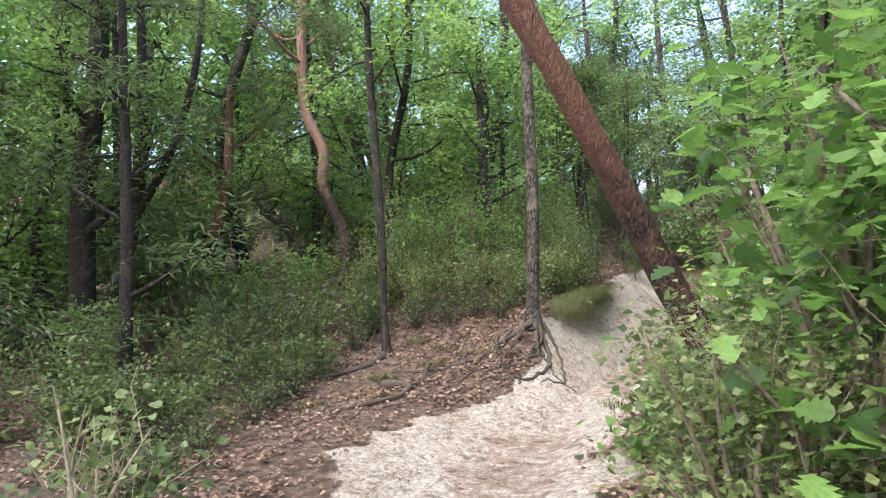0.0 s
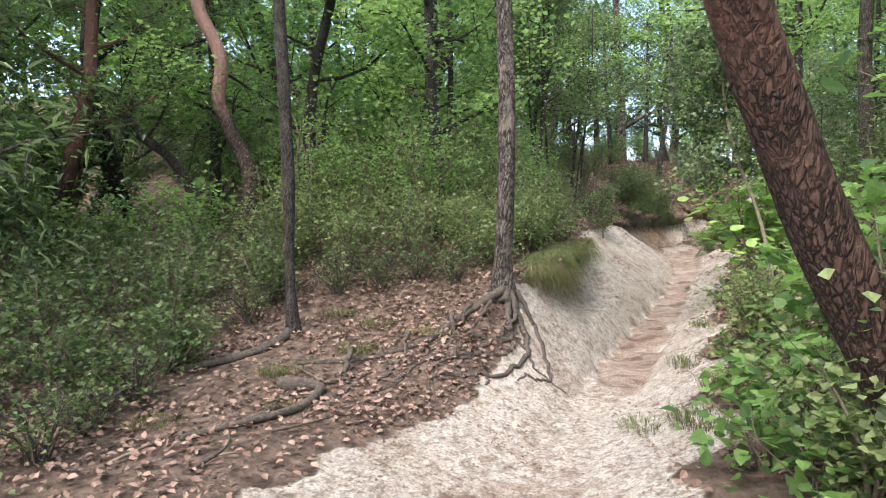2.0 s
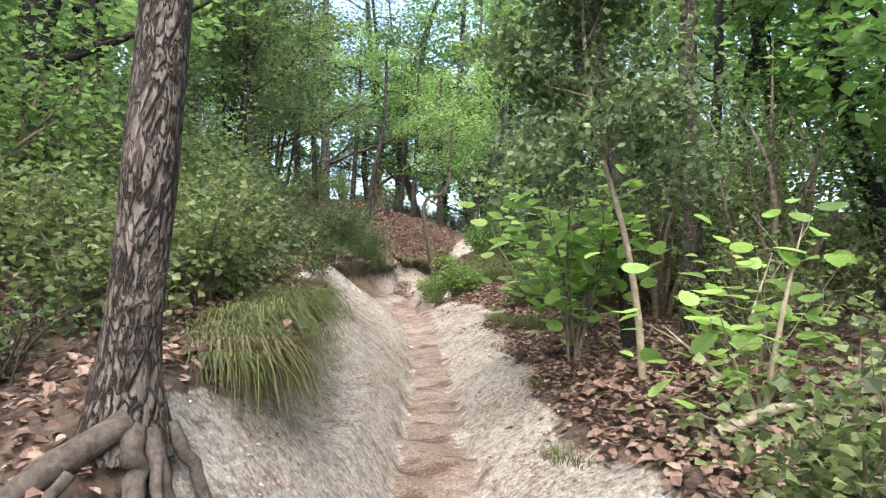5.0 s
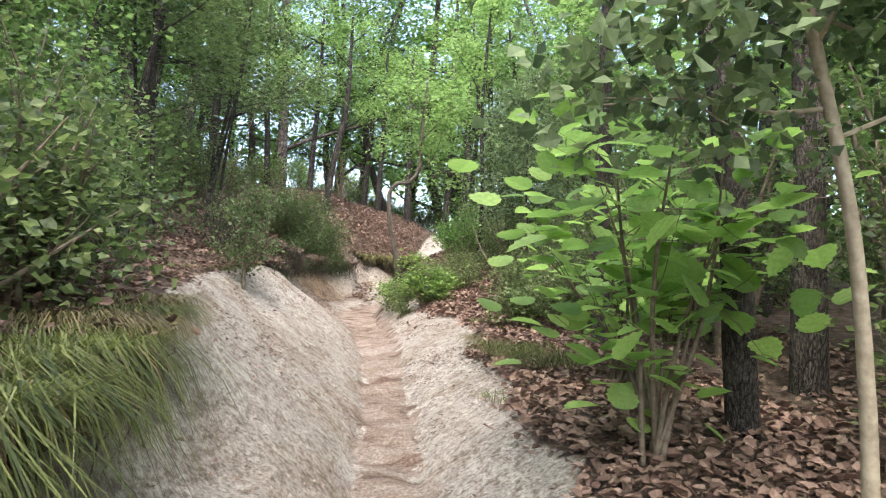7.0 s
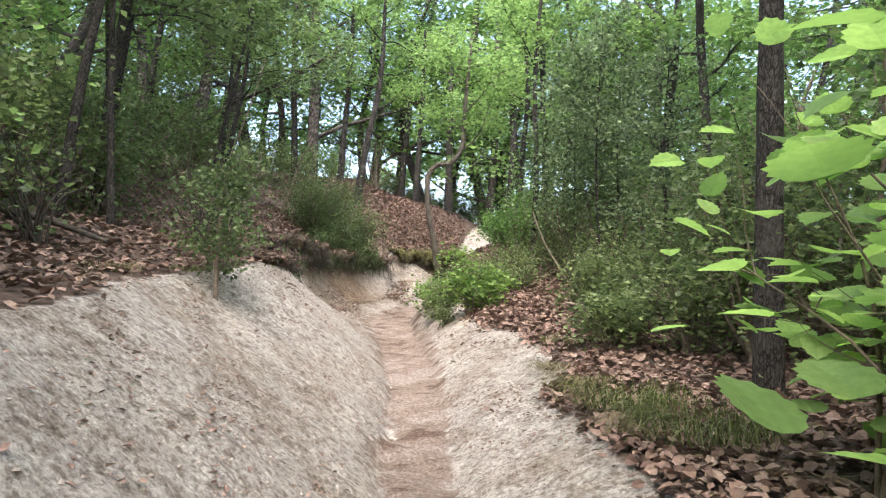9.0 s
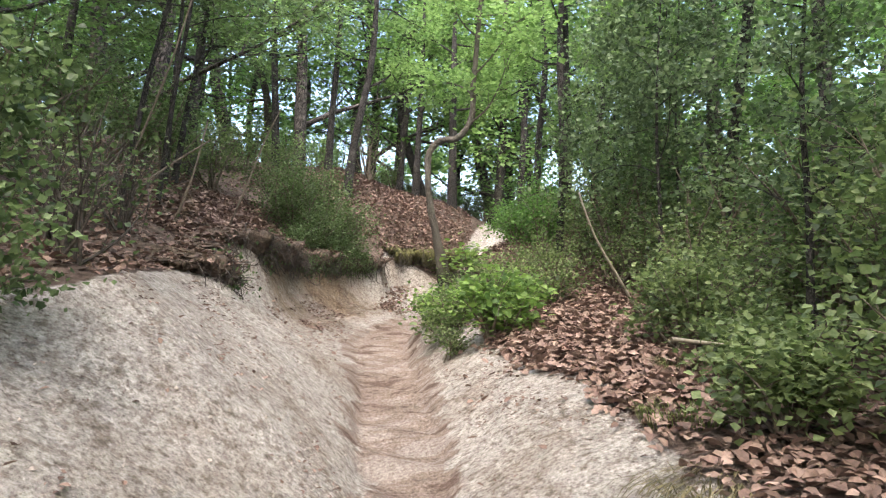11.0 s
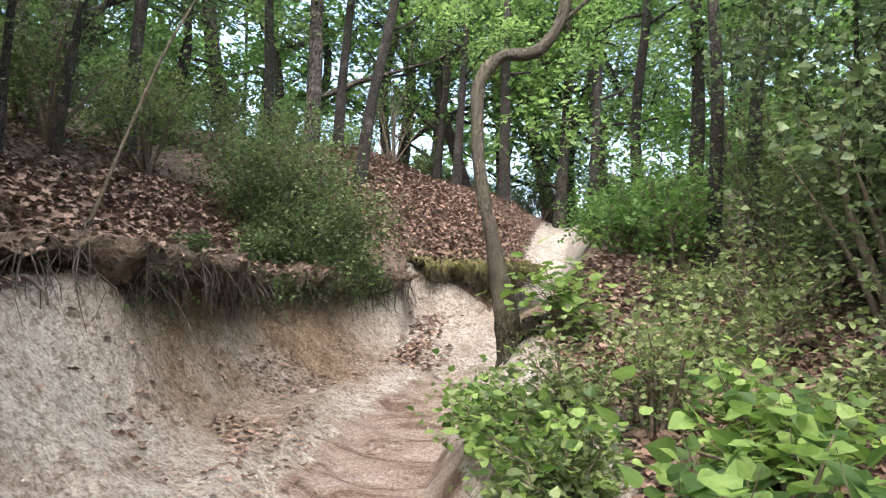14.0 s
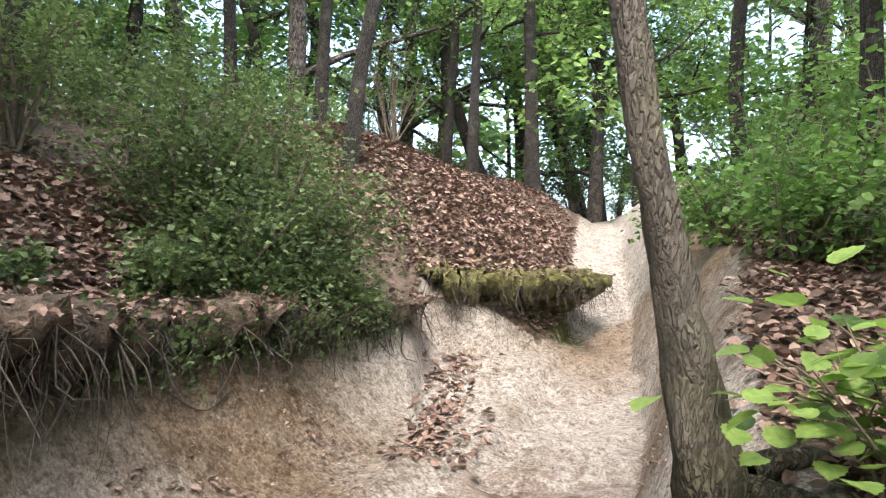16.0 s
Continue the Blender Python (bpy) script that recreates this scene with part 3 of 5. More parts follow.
def shrub(name, rng, place, label, leafmat, stem, height=1.0, wide=0.6, stems=9, leaf_count=1500, leaf=0.045, shape=DIAMOND, group="", fill=0.22, aspect=0.6, lean=(0, 0), level=0.55, category="shrub", fine=True, stout=1.0, tip=0.0):
    """Many stems from one foot, with leaves along the outer part of each."""
    e = thing(name, place, label, category, group, 0)
    if tip:
        e.matrix_basis = pose(*place, 0, tip, 0)
    twigs, sprays, ways = [], [], []
    for i in range(stems):
        yaw, out = i * 2.4 + rng.uniform(0, 1), wide * rng.uniform(0.3, 1.0)
        h = height * rng.uniform(0.6, 1.0) * (1 - 0.35 * (out / wide) ** 2)
        tip = np.array([math.cos(yaw) * out + lean[0], math.sin(yaw) * out + lean[1], h])
        mid = tip * np.array([0.4, 0.4, 0.55]) + rng.normal(0, 0.05, 3) * height
        ln = [(rng.normal(0, 0.04), rng.normal(0, 0.04), -0.05, 0.011 * stout * (0.6 + height)), (*mid, 0.007 * stout * (0.6 + height)), (*tip, 0.002)]
        one = [tube(spline(ln, 9 if fine else 6), 5 if fine else 3)]
        for _ in range(4):
            a, w = along(ln, rng, 1, 0.35)
            side = w[0] + rng.normal(0, 0.8, 3)
            tw = limb_line(rng, a[0], side / np.linalg.norm(side), min(0.55, height * rng.uniform(0.2, 0.4)), 0.004, 0.2, 3)
            one.append(tube(spline(tw, 4), 3))
            p, q = along(tw, rng, 8, 0.1)
            sprays.append(p), ways.append(q)
        p, q = along(ln, rng, 8, 0.4)
        sprays.append(p), ways.append(q)
        if fine:
            part("stem", mesh_of("stem", *joined(one), stem, True), e)
        twigs += one
    if not fine:
        tagged(part("brushwood", mesh_of("brushwood", *joined(twigs), stem, True), e), kind="stuff")
    if leaf_count:
        c, w = np.concatenate(sprays), np.concatenate(ways)
        pick = rng.integers(0, len(c), leaf_count)
        off = rng.normal(0, 1, (leaf_count, 3)) * fill * 0.5 * min(1.0, height)
        pts = c[pick] + off
        pts[:, 2] = np.maximum(pts[:, 2], 0.02)
        part("foliage", leaves("foliage", rng, pts, leafmat, leaf, shape, aspect, level, w[pick] * 0.7, 0.15), e)
    return e


def blades(name, rng, n, radius, length, mat, droop=0.5, lean=(0, 0)):
    """Grass blades of three bent pieces."""
    yaw, r = rng.uniform(0, 2 * np.pi, n), radius * np.sqrt(rng.uniform(0, 1, n))
    root = np.stack([np.cos(yaw) * r, np.sin(yaw) * r, np.full(n, -0.02)], 1)
    w = yaw + rng.normal(0, 0.8, n)
    out = np.stack([np.cos(w), np.sin(w), np.zeros(n)], 1) * rng.uniform(0.2, 1, (n, 1)) + np.array([*lean, 0])
    L = length * rng.uniform(0.5, 1.1, (n, 1))
    side = np.cross(out + 1e-3, [0, 0, 1.0])
    side /= np.linalg.norm(side, axis=1)[:, None] + 1e-9
    rows = []
    for u, half in ((0, 0.002), (0.4, 0.0024), (0.75, 0.0019), (1.0, 0.0005)):
        c = root + L * (out * u * droop * 0.55 + np.array([0, 0, 1]) * (0.8 * u - droop * 0.95 * u**2))
        rows += [c - side * half, c + side * half]
    v = np.stack(rows, 1)
    f = np.array([(0, 1, 3, 2), (2, 3, 5, 4), (4, 5, 7, 6)])
    return mesh_of(name, v.reshape(-1, 3), (f[None] + 8 * np.arange(n)[:, None, None]).reshape(-1, 4), mat)


def grass_tuft(rng, x, y, label, mat, n=140, radius=0.14, length=0.3, droop=0.5, lean=(0, 0), z=None, group=""):
    me = blades("grass_tuft", rng, n, radius, length, mat, droop, lean)
    e = thing("grass_tuft", (x, y, ground_at(x, y) if z is None else z), label, "grass", group)
    tagged(part("blade_tuft", me, e), kind="stuff")
    tagged(part("thatch", blades("thatch", rng, n // 3, radius, length * 0.6, DRY_GRASS, droop, lean), e, "dry straw at the foot"), kind="stuff")
    return e


def up_from(x, y, pts, sink=0.08):
    """A trunk line that starts in the ground at x, y."""
    return [(x, y, ground_at(x, y) - sink, pts[0])] + list(pts[1:])


def build_trees():
    rng = np.random.default_rng(7)
    # the plated pine at the trail, with roots laid bare
    pine = tree("pine_tree", rng, up_from(-0.95, 9.72, [0.155, (-0.955, 9.72, 1.15, 0.103), (-0.91, 9.71, 1.75, 0.09), (-0.93, 9.85, 2.8, 0.084), (-1.02, 10.07, 4.0, 0.08), (-1.05, 10.2, 6.5, 0.07), (-1.0, 10.3, 9.5, 0.05)]), PINE_BARK,
                "tall straight pine with dark plated bark and bare roots", LEAF_NEEDLE, 8, 0.6, 1.7, 5200, 0.13, DIAMOND, 0.5, needles=True, sides=16, lumps=0.07)
    base = np.array(pine.matrix_basis.translation)
    for i, (ln, r) in enumerate((
        ([(-0.9, 9.62), (-1.15, 9.35), (-1.45, 8.95), (-1.6, 8.75), (-1.95, 8.45), (-2.3, 8.3)], 0.068),
        ([(-0.88, 9.62), (-0.78, 9.3), (-0.9, 8.95), (-1.2, 8.65)], 0.054),
        ([(-0.85, 9.65), (-0.62, 9.4), (-0.62, 9.05), (-0.85, 8.65), (-1.1, 8.4)], 0.05),
        ([(-0.82, 9.75), (-0.5, 9.55), (-0.42, 9.2), (-0.55, 8.9)], 0.035),
        ([(-1.25, 9.2), (-1.2, 8.8), (-1.3, 8.4), (-1.42, 8.1)], 0.035),
        ([(-0.72, 9.3), (-0.95, 9.1), (-1.2, 9.05), (-1.35, 9.0)], 0.03),
        ([(-1.55, 8.9), (-1.5, 8.5), (-1.62, 8.0), (-1.55, 7.6)], 0.03),
        ([(-1.0, 8.8), (-0.9, 8.55), (-0.72, 8.45)], 0.025),
        ([(-0.8, 9.6), (-0.7, 9.35), (-0.5, 9.25), (-0.3, 9.3)], 0.028),
        ([(-0.75, 9.5), (-0.7, 9.2), (-0.78, 8.9), (-0.7, 8.6)], 0.03),
        ([(-0.95, 9.4), (-1.05, 9.15), (-0.95, 8.9), (-1.1, 8.6), (-1.05, 8.3)], 0.028),
        ([(-1.1, 9.3), (-1.3, 9.1), (-1.25, 8.85), (-1.45, 8.6)], 0.026),
        ([(-1.9, 8.5), (-1.8, 8.2), (-2.0, 7.8), (-1.9, 7.4), (-2.05, 7.0)], 0.04),
    )):
        pts = []
        for k, (x, y) in enumerate(ln):
            u = k / (len(ln) - 1)
            lift = 0.16 * (1 - u) ** 2 if k == 0 else 0.03 + 0.035 * math.sin(k * 2.1 + i)
            pts.append((x - base[0], y - base[1], ground_at(x, y) + lift * 0.8 - base[2], 0.66 * r * (1 - 0.65 * u)))
        line = spline(pts, 40)
        soft = np.array([np.convolve(rng.normal(0, 0.085, 46), np.ones(7) / 7, 'valid')[:36] for _ in range(2)])
        line[4:, :2] += soft.T
        line[6:, 2] = land(line[6:, 0] + base[0], line[6:, 1] + base[1]) - base[2] + line[6:, 3] * 0.45
        part("root", mesh_of("root", *tube(line, 9, 0.12, i), ROOT_BARK, True), pine, "gnarled bare root")
    # the second, thin pine
    thin = tree("young_tree", rng, up_from(-2.95, 9.03, [0.1, (-2.97, 9.03, 0.75, 0.072), (-3.0, 9.05, 2.2, 0.066), (-3.12, 9.08, 4.5, 0.058), (-3.2, 9.1, 7.5, 0.04)]), THIN_BARK,
                "slim straight dark-barked tree on the leafy bank", LEAF_CANOPY, 7, 0.6, 1.5, 3000, 0.08, sides=12)
    b2 = np.array(thin.matrix_basis.translation)
    for i, ln in enumerate(([(-2.95, 8.95), (-2.9, 8.6), (-3.1, 8.2), (-3.4, 7.9)], [(-2.2, 7.9), (-1.85, 7.95), (-1.72, 7.6), (-1.85, 7.2), (-2.1, 6.8)])):
        pts = [(x - b2[0], y - b2[1], ground_at(x, y) + 0.03 - b2[2], 0.055 * (1 - 0.17 * k)) for k, (x, y) in enumerate(ln)]
        part("root", swept(pts, 30, 9, 0.24, 40 + i, "root", ROOT_BARK), thin, "thick bare root")
    # crooked red pines on the bank
    tree("red_pine", rng, up_from(-5.75, 11.35, [0.14, (-5.7, 11.4, 1.9, 0.115), (-5.8, 11.55, 2.7, 0.112), (-6.05, 11.45, 3.3, 0.11), (-6.2, 11.38, 3.75, 0.108), (-6.15, 11.38, 4.4, 0.105), (-6.45, 11.25, 5.2, 0.1), (-6.5, 11.2, 6.4, 0.1), (-6.2, 11.0, 8.5, 0.06)]), RED_BARK,
         "crooked pine with salmon-red upper bark", LEAF_NEEDLE, 8, 0.55, 2.0, 5200, 0.13, needles=True, sides=12)
    tree("red_pine", rng, up_from(2.02, 7.14, [0.19, (1.85, 7.05, 0.8, 0.142), (1.6, 6.88, 1.35, 0.13), (1.36, 6.62, 2.03, 0.12), (1.09, 6.1, 2.9, 0.106), (0.8, 5.65, 3.75, 0.108), (0.55, 5.4, 5.2, 0.09), (0.5, 5.5, 8.5, 0.05)]), LOW_RED_BARK,
         "leaning pine with rusty plated bark beside the trail", LEAF_NEEDLE, 7, 0.62, 1.7, 4200, 0.13, needles=True, sides=16, lumps=0.06)
    tree("leaning_tree", rng, up_from(-6.6, 11.5, [0.1, (-6.85, 11.43, 2.37, 0.085), (-7.2, 11.25, 3.0, 0.08), (-7.55, 11.0, 3.35, 0.075), (-7.85, 10.9, 3.8, 0.07), (-8.3, 10.7, 4.4, 0.05)]), OAK_BARK,
         "bent pale-barked tree leaning over the bank", LEAF_CANOPY, 5, 0.6, 1.5, 1800, 0.08)
    tree("leaning_tree", rng, up_from(-8.9, 9.8, [0.15, (-8.64, 9.98, 1.1, 0.13), (-8.2, 10.2, 2.5, 0.12), (-7.95, 10.4, 3.8, 0.11), (-8.0, 10.6, 6.0, 0.06)]), LOW_RED_BARK,
         "leaning reddish pine among dense shrubs", LEAF_NEEDLE, 6, 0.5, 1.6, 3600, 0.13, needles=True)
    forked = tree("forked_tree", rng, up_from(-7.0, 6.9, [0.22, (-7.1, 6.95, 1.6, 0.19), (-7.15, 7.0, 3.2, 0.18), (-6.95, 7.1, 5.0, 0.16), (-6.8, 7.2, 8.5, 0.08)]), THIN_BARK,
                  "dark-trunked tree forking near its foot", LEAF_CANOPY, 9, 0.3, 2.2, 4500, 0.085)
    f0 = np.array(forked.matrix_basis.translation)
    for ln in ([(-6.95, 6.95, 0.9, 0.12), (-6.55, 7.15, 1.8, 0.11), (-6.3, 7.3, 2.8, 0.1), (-6.2, 7.35, 4.0, 0.09), (-6.25, 7.4, 7.0, 0.04)], [(-6.32, 7.3, 2.8, 0.07), (-5.9, 7.5, 3.5, 0.06), (-5.4, 7.7, 4.9, 0.05), (-5.2, 7.8, 6.8, 0.02)]):
        part("limb", swept([(*(np.array(p[:3]) - f0), p[3]) for p in ln], 26, 9, 0.05, 3, "limb", THIN_BARK), forked)
    for x, y, r in ((-5.2, 6.4, 0.1), (-8.4, 8.3, 0.12), (-5.9, 4.6, 0.1), (-7.6, 12.6, 0.11), (-9.6, 6.2, 0.12)):
        gz = ground_at(x, y)
        tree("young_pine", rng, up_from(x, y, [r, (x + 0.1, y, gz + 2, r * 0.8), (x - 0.1, y + 0.1, gz + 4.5, r * 0.6), (x, y, gz + 7.5, r * 0.2)]), THIN_BARK, "young pine with soft drooping needle sprays", LEAF_NEEDLE, 13, 0.16, 1.7, 5000, 0.15, needles=True, spray=0.55, lift=-0.15, group="young pines")
    # broadleaf trees behind
    tree("oak_tree", rng, up_from(-3.05, 12.6, [0.12, (-3.1, 12.7, 2.6, 0.1), (-3.3, 12.9, 4.0, 0.09), (-3.4, 13.1, 6.5, 0.05)]), THIN_BARK, "dark slender oak behind the shrubs", LEAF_CANOPY, 8, 0.35, 1.9, 4200, 0.085)
    tree("oak_tree", rng, up_from(-4.6, 14.6, [0.12, (-4.5, 14.6, 3.0, 0.1), (-4.2, 14.8, 5.0, 0.08), (-4.3, 15, 7.5, 0.04)]), THIN_BARK, "dark oak with long side limbs", LEAF_CANOPY, 8, 0.35, 2.1, 4200, 0.085)
    # right of the trail
    tree("oak_tree", rng, up_from(2.6, 14.15, [0.12, (2.6, 14.15, 2.4, 0.095), (2.6, 14.2, 3.9, 0.09), (2.75, 14.3, 6.5, 0.06), (2.7, 14.3, 8.5, 0.03)]), OAK_BARK, "grey straight oak behind the trailside shrubs", LEAF_CANOPY, 8, 0.5, 1.8, 2800, 0.085)
    tree("oak_tree", rng, up_from(1.75, 13.35, [0.085, (1.62, 13.3, 2.4, 0.07), (1.4, 13.5, 4.3, 0.065), (1.2, 13.5, 7.0, 0.04)]), THIN_BARK, "dark leaning oak above the gully", LEAF_CANOPY, 6, 0.5, 1.5, 1800, 0.085)
    tree("oak_tree", rng, up_from(1.95, 16.3, [0.09, (1.9, 16.2, 2.9, 0.07), (1.92, 16.2, 5.0, 0.06), (2.0, 16.3, 8.0, 0.04)]), THIN_BARK, "dark straight oak at the bank's top", LEAF_CANOPY, 7, 0.5, 1.7, 2400, 0.085)
    for x, y, r, h in ((4.4, 17.8, 0.09, 8), (2.9, 27.6, 0.07, 7), (3.9, 24.0, 0.08, 8), (2.0, 26.3, 0.06, 7.5), (2.5, 28.6, 0.085, 8), (2.3, 30.6, 0.08, 8), (3.6, 21.3, 0.07, 8), (4.2, 11.2, 0.1, 8), (3.6, 8.2, 0.1, 8)):
        wob = rng.normal(0, 0.12, 6)
        tree("oak_tree", rng, up_from(x, y, [r * 1.3, (x + wob[0] * 0.3, y, ground_at(x, y) + 1.6, r), (x + wob[1], y + wob[2], ground_at(x, y) + 3.6, r * 0.85), (x + wob[3], y + wob[4], ground_at(x, y) + h - 1, r * 0.4)]), THIN_BARK if r < 0.1 else OAK_BARK,
             "slender dark oak in the thicket", LEAF_CANOPY, 7, 0.42, 1.6, 3000, 0.085, group="oaks right of the trail")
    # kinked tree on the right bank at the bend
    kinked = tree("kinked_tree", rng, up_from(0.1, 24.98, [0.16, (0.05, 24.96, 1.9, 0.11), (-0.02, 24.93, 2.25, 0.078), (-0.1, 24.86, 2.6, 0.056), (-0.2, 24.78, 3.05, 0.05), (-0.24, 24.75, 3.5, 0.047), (-0.22, 24.75, 3.82, 0.046), (-0.1, 24.75, 3.97, 0.05), (0.18, 24.8, 4.04, 0.046), (0.34, 24.85, 4.25, 0.044), (0.40, 24.85, 4.9, 0.04), (0.5, 24.9, 6.5, 0.025)], 0.75), MOSSY_BARK,
                  "slim kinked tree with mossy ridged bark", LEAF_CANOPY, 7, 0.62, 1.3, 2600, 0.08, sides=16, lumps=0.16)
    k0 = np.array(kinked.matrix_basis.translation)
    for i, (ax, ay, reach) in enumerate(((-0.3, -1.0, 0.25), (0.6, -0.8, 0.45), (1.0, 0.2, 0.4), (0.3, 0.9, 0.3))):
        pts = []
        for u in (0.0, 0.35, 0.7, 1.0):
            x, y = 0.1 + ax * (0.06 + reach * u), 24.98 + ay * (0.06 + reach * u)
            pts.append((x - k0[0], y - k0[1], ground_at(x, y) + 0.1 * (1 - u) ** 2 - 0.03 * u - k0[2], 0.05 * (1 - 0.7 * u)))
        part("root", swept(pts, 16, 8, 0.14, 70 + i, "root", MOSSY_BARK), kinked, "mossy root spreading at the foot")
    # trees on the mound and ridge
    for x, y, r, lean in ((-2.42, 31.5, 0.1, 0.5), (-3.1, 32.6, 0.09, 0.15), (-0.9, 36.5, 0.11, 0.1), (0.3, 36.0, 0.14, -0.05), (-4.6, 33.0, 0.1, -0.2), (-1.6, 39, 0.12, 0.2), (2.6, 37, 0.12, 0.1), (-5.6, 29.5, 0.1, 0.1)):
        tree("oak_tree", rng, up_from(x, y, [r * 1.3, (x + lean * 0.3, y, ground_at(x, y) + 1.3, r), (x + lean, y + 0.1, ground_at(x, y) + 3.4, r * 0.85), (x + lean * 1.2, y, ground_at(x, y) + 6.5, r * 0.4)]), THIN_BARK,
             "dark oak on the leafy rise", LEAF_CANOPY, 7, 0.45, 1.8, 2600, 0.09, group="oaks on the rise")
    # left of the gully
    for x, y, r, lean in ((-3.45, 18.4, 0.045, 0.35), (-3.1, 18.7, 0.03, -0.2), (-3.75, 19.6, 0.05, 0.2), (-4.4, 21.0, 0.05, 0.25), (-5.2, 17.4, 0.08, 0.1), (-5.3, 24.0, 0.06, 0.2), (-4.7, 26.5, 0.05, 0.4), (-3.5, 22.2, 0.028, 0.5), (-3.7, 23.6, 0.03, 0.3), (-3.9, 20.3, 0.03, -0.3), (-4.3, 25.2, 0.035, 0.1)):
        g = ground_at(x, y)
        tree("young_tree", rng, up_from(x, y, [r * 1.3, (x + lean * 0.4, y, g + 1.2, r), (x + lean, y + 0.1, g + 3.0, r * 0.8), (x + lean * 1.3, y, g + 5.5, r * 0.4)]), THIN_BARK,
             "young dark-stemmed tree on the leafy bank", LEAF_DARK, 7, 0.4, 1.4, 2600, 0.075, group="young trees on the bank")


def wood():
    """The rest of the wood: grown patterns, each repeated with its parts; coarser far off."""
    rng = np.random.default_rng(21)
    kinds = ((THIN_BARK, LEAF_CANOPY, "leafy oak deep in the wood"), (OAK_BARK, LEAF_CANOPY, "grey oak deep in the wood"), (THIN_BARK, LEAF_OAK, "tall leafy tree deep in the wood"), (PINE_BARK, LEAF_NEEDLE, "dark pine deep in the wood"))
    near, far = [], []
    for k, (bark, mat, label) in enumerate(kinds):
        for store, limbs, count, size, reach in ((near, 12, 4600, 0.125, 2.6), (far, 8, 1900, 0.38, 3.6)):
            wob = rng.normal(0, 0.38, 6)
            store.append(tree("woodland_tree", rng, [(0, -60, 0, 0.14), (wob[0], -60 + wob[1], 2.5, 0.105), (wob[2], -60 + wob[3], 5, 0.085), (wob[4], -60 + wob[5], 9.5 if store is near else 12, 0.03)], bark, label, mat, limbs, 0.12, reach, count, size * (1 if k < 3 else 1.5), needles=k == 3, spray=0.8 if store is near else 1.3, group="trees of the wood", sides=7))
    spots = []
    for ring, want in ((0, 72), (1, 85)):
        n = 0
        for _ in range(9000):
            if ring == 0:
                y, x, gap = rng.uniform(-3, 46), rng.uniform(-17, 15), 2.1
            else:
                a, r = rng.uniform(0, 2 * np.pi), rng.uniform(20, 46)
                x, y, gap = r * math.cos(a), 20 + r * math.sin(a) * 1.05, 3.0
                if -17 < x < 15 and -3 < y < 46:
                    continue
            d = x - float(smooth_ramp(CENTRE, np.array([y]))[0])
            if (abs(d) < 4.6 and y < 38) or (d < 0 and y < 13 and x > -8.5) or (29 < y < 35 and -6 < x < 3.5):
                continue
            if all((x - p) ** 2 + (y - q) ** 2 > gap**2 for p, q, _ in spots):
                spots.append((x, y, ring))
                n += 1
            if n >= want:
                break
    spots += [(x, y, 0) for x, y in ((-0.6, 40.5), (3.6, 40.2), (5.6, 38.0), (0.6, 45), (-3.2, 43), (7.5, 41), (2.2, 42.6), (-6.5, 41))]
    # unseen trees behind and beside the start, added only to shade its ground
    spots += [(x, y, 0) for x, y in ((-5.6, -2.2), (-1.4, -2.0), (6.5, 1.5))]
    used = set()
    for x, y, ring in spots:
        k = int(rng.choice([0, 0, 1, 2, 2, 3]))
        t = (near, far)[ring][k]
        m = pose(x, y, ground_at(x, y) - 0.15, rng.uniform(-5, 5), rng.uniform(-5, 5), rng.uniform(0, 360))
        if ring == 0 and y > 37.5 and abs(x) < 9:
            m = m @ Matrix.Scale(1.35, 4)
        if (ring, k) not in used:
            used.add((ring, k))
            t.matrix_basis = m
        else:
            copy_thing(t, m)


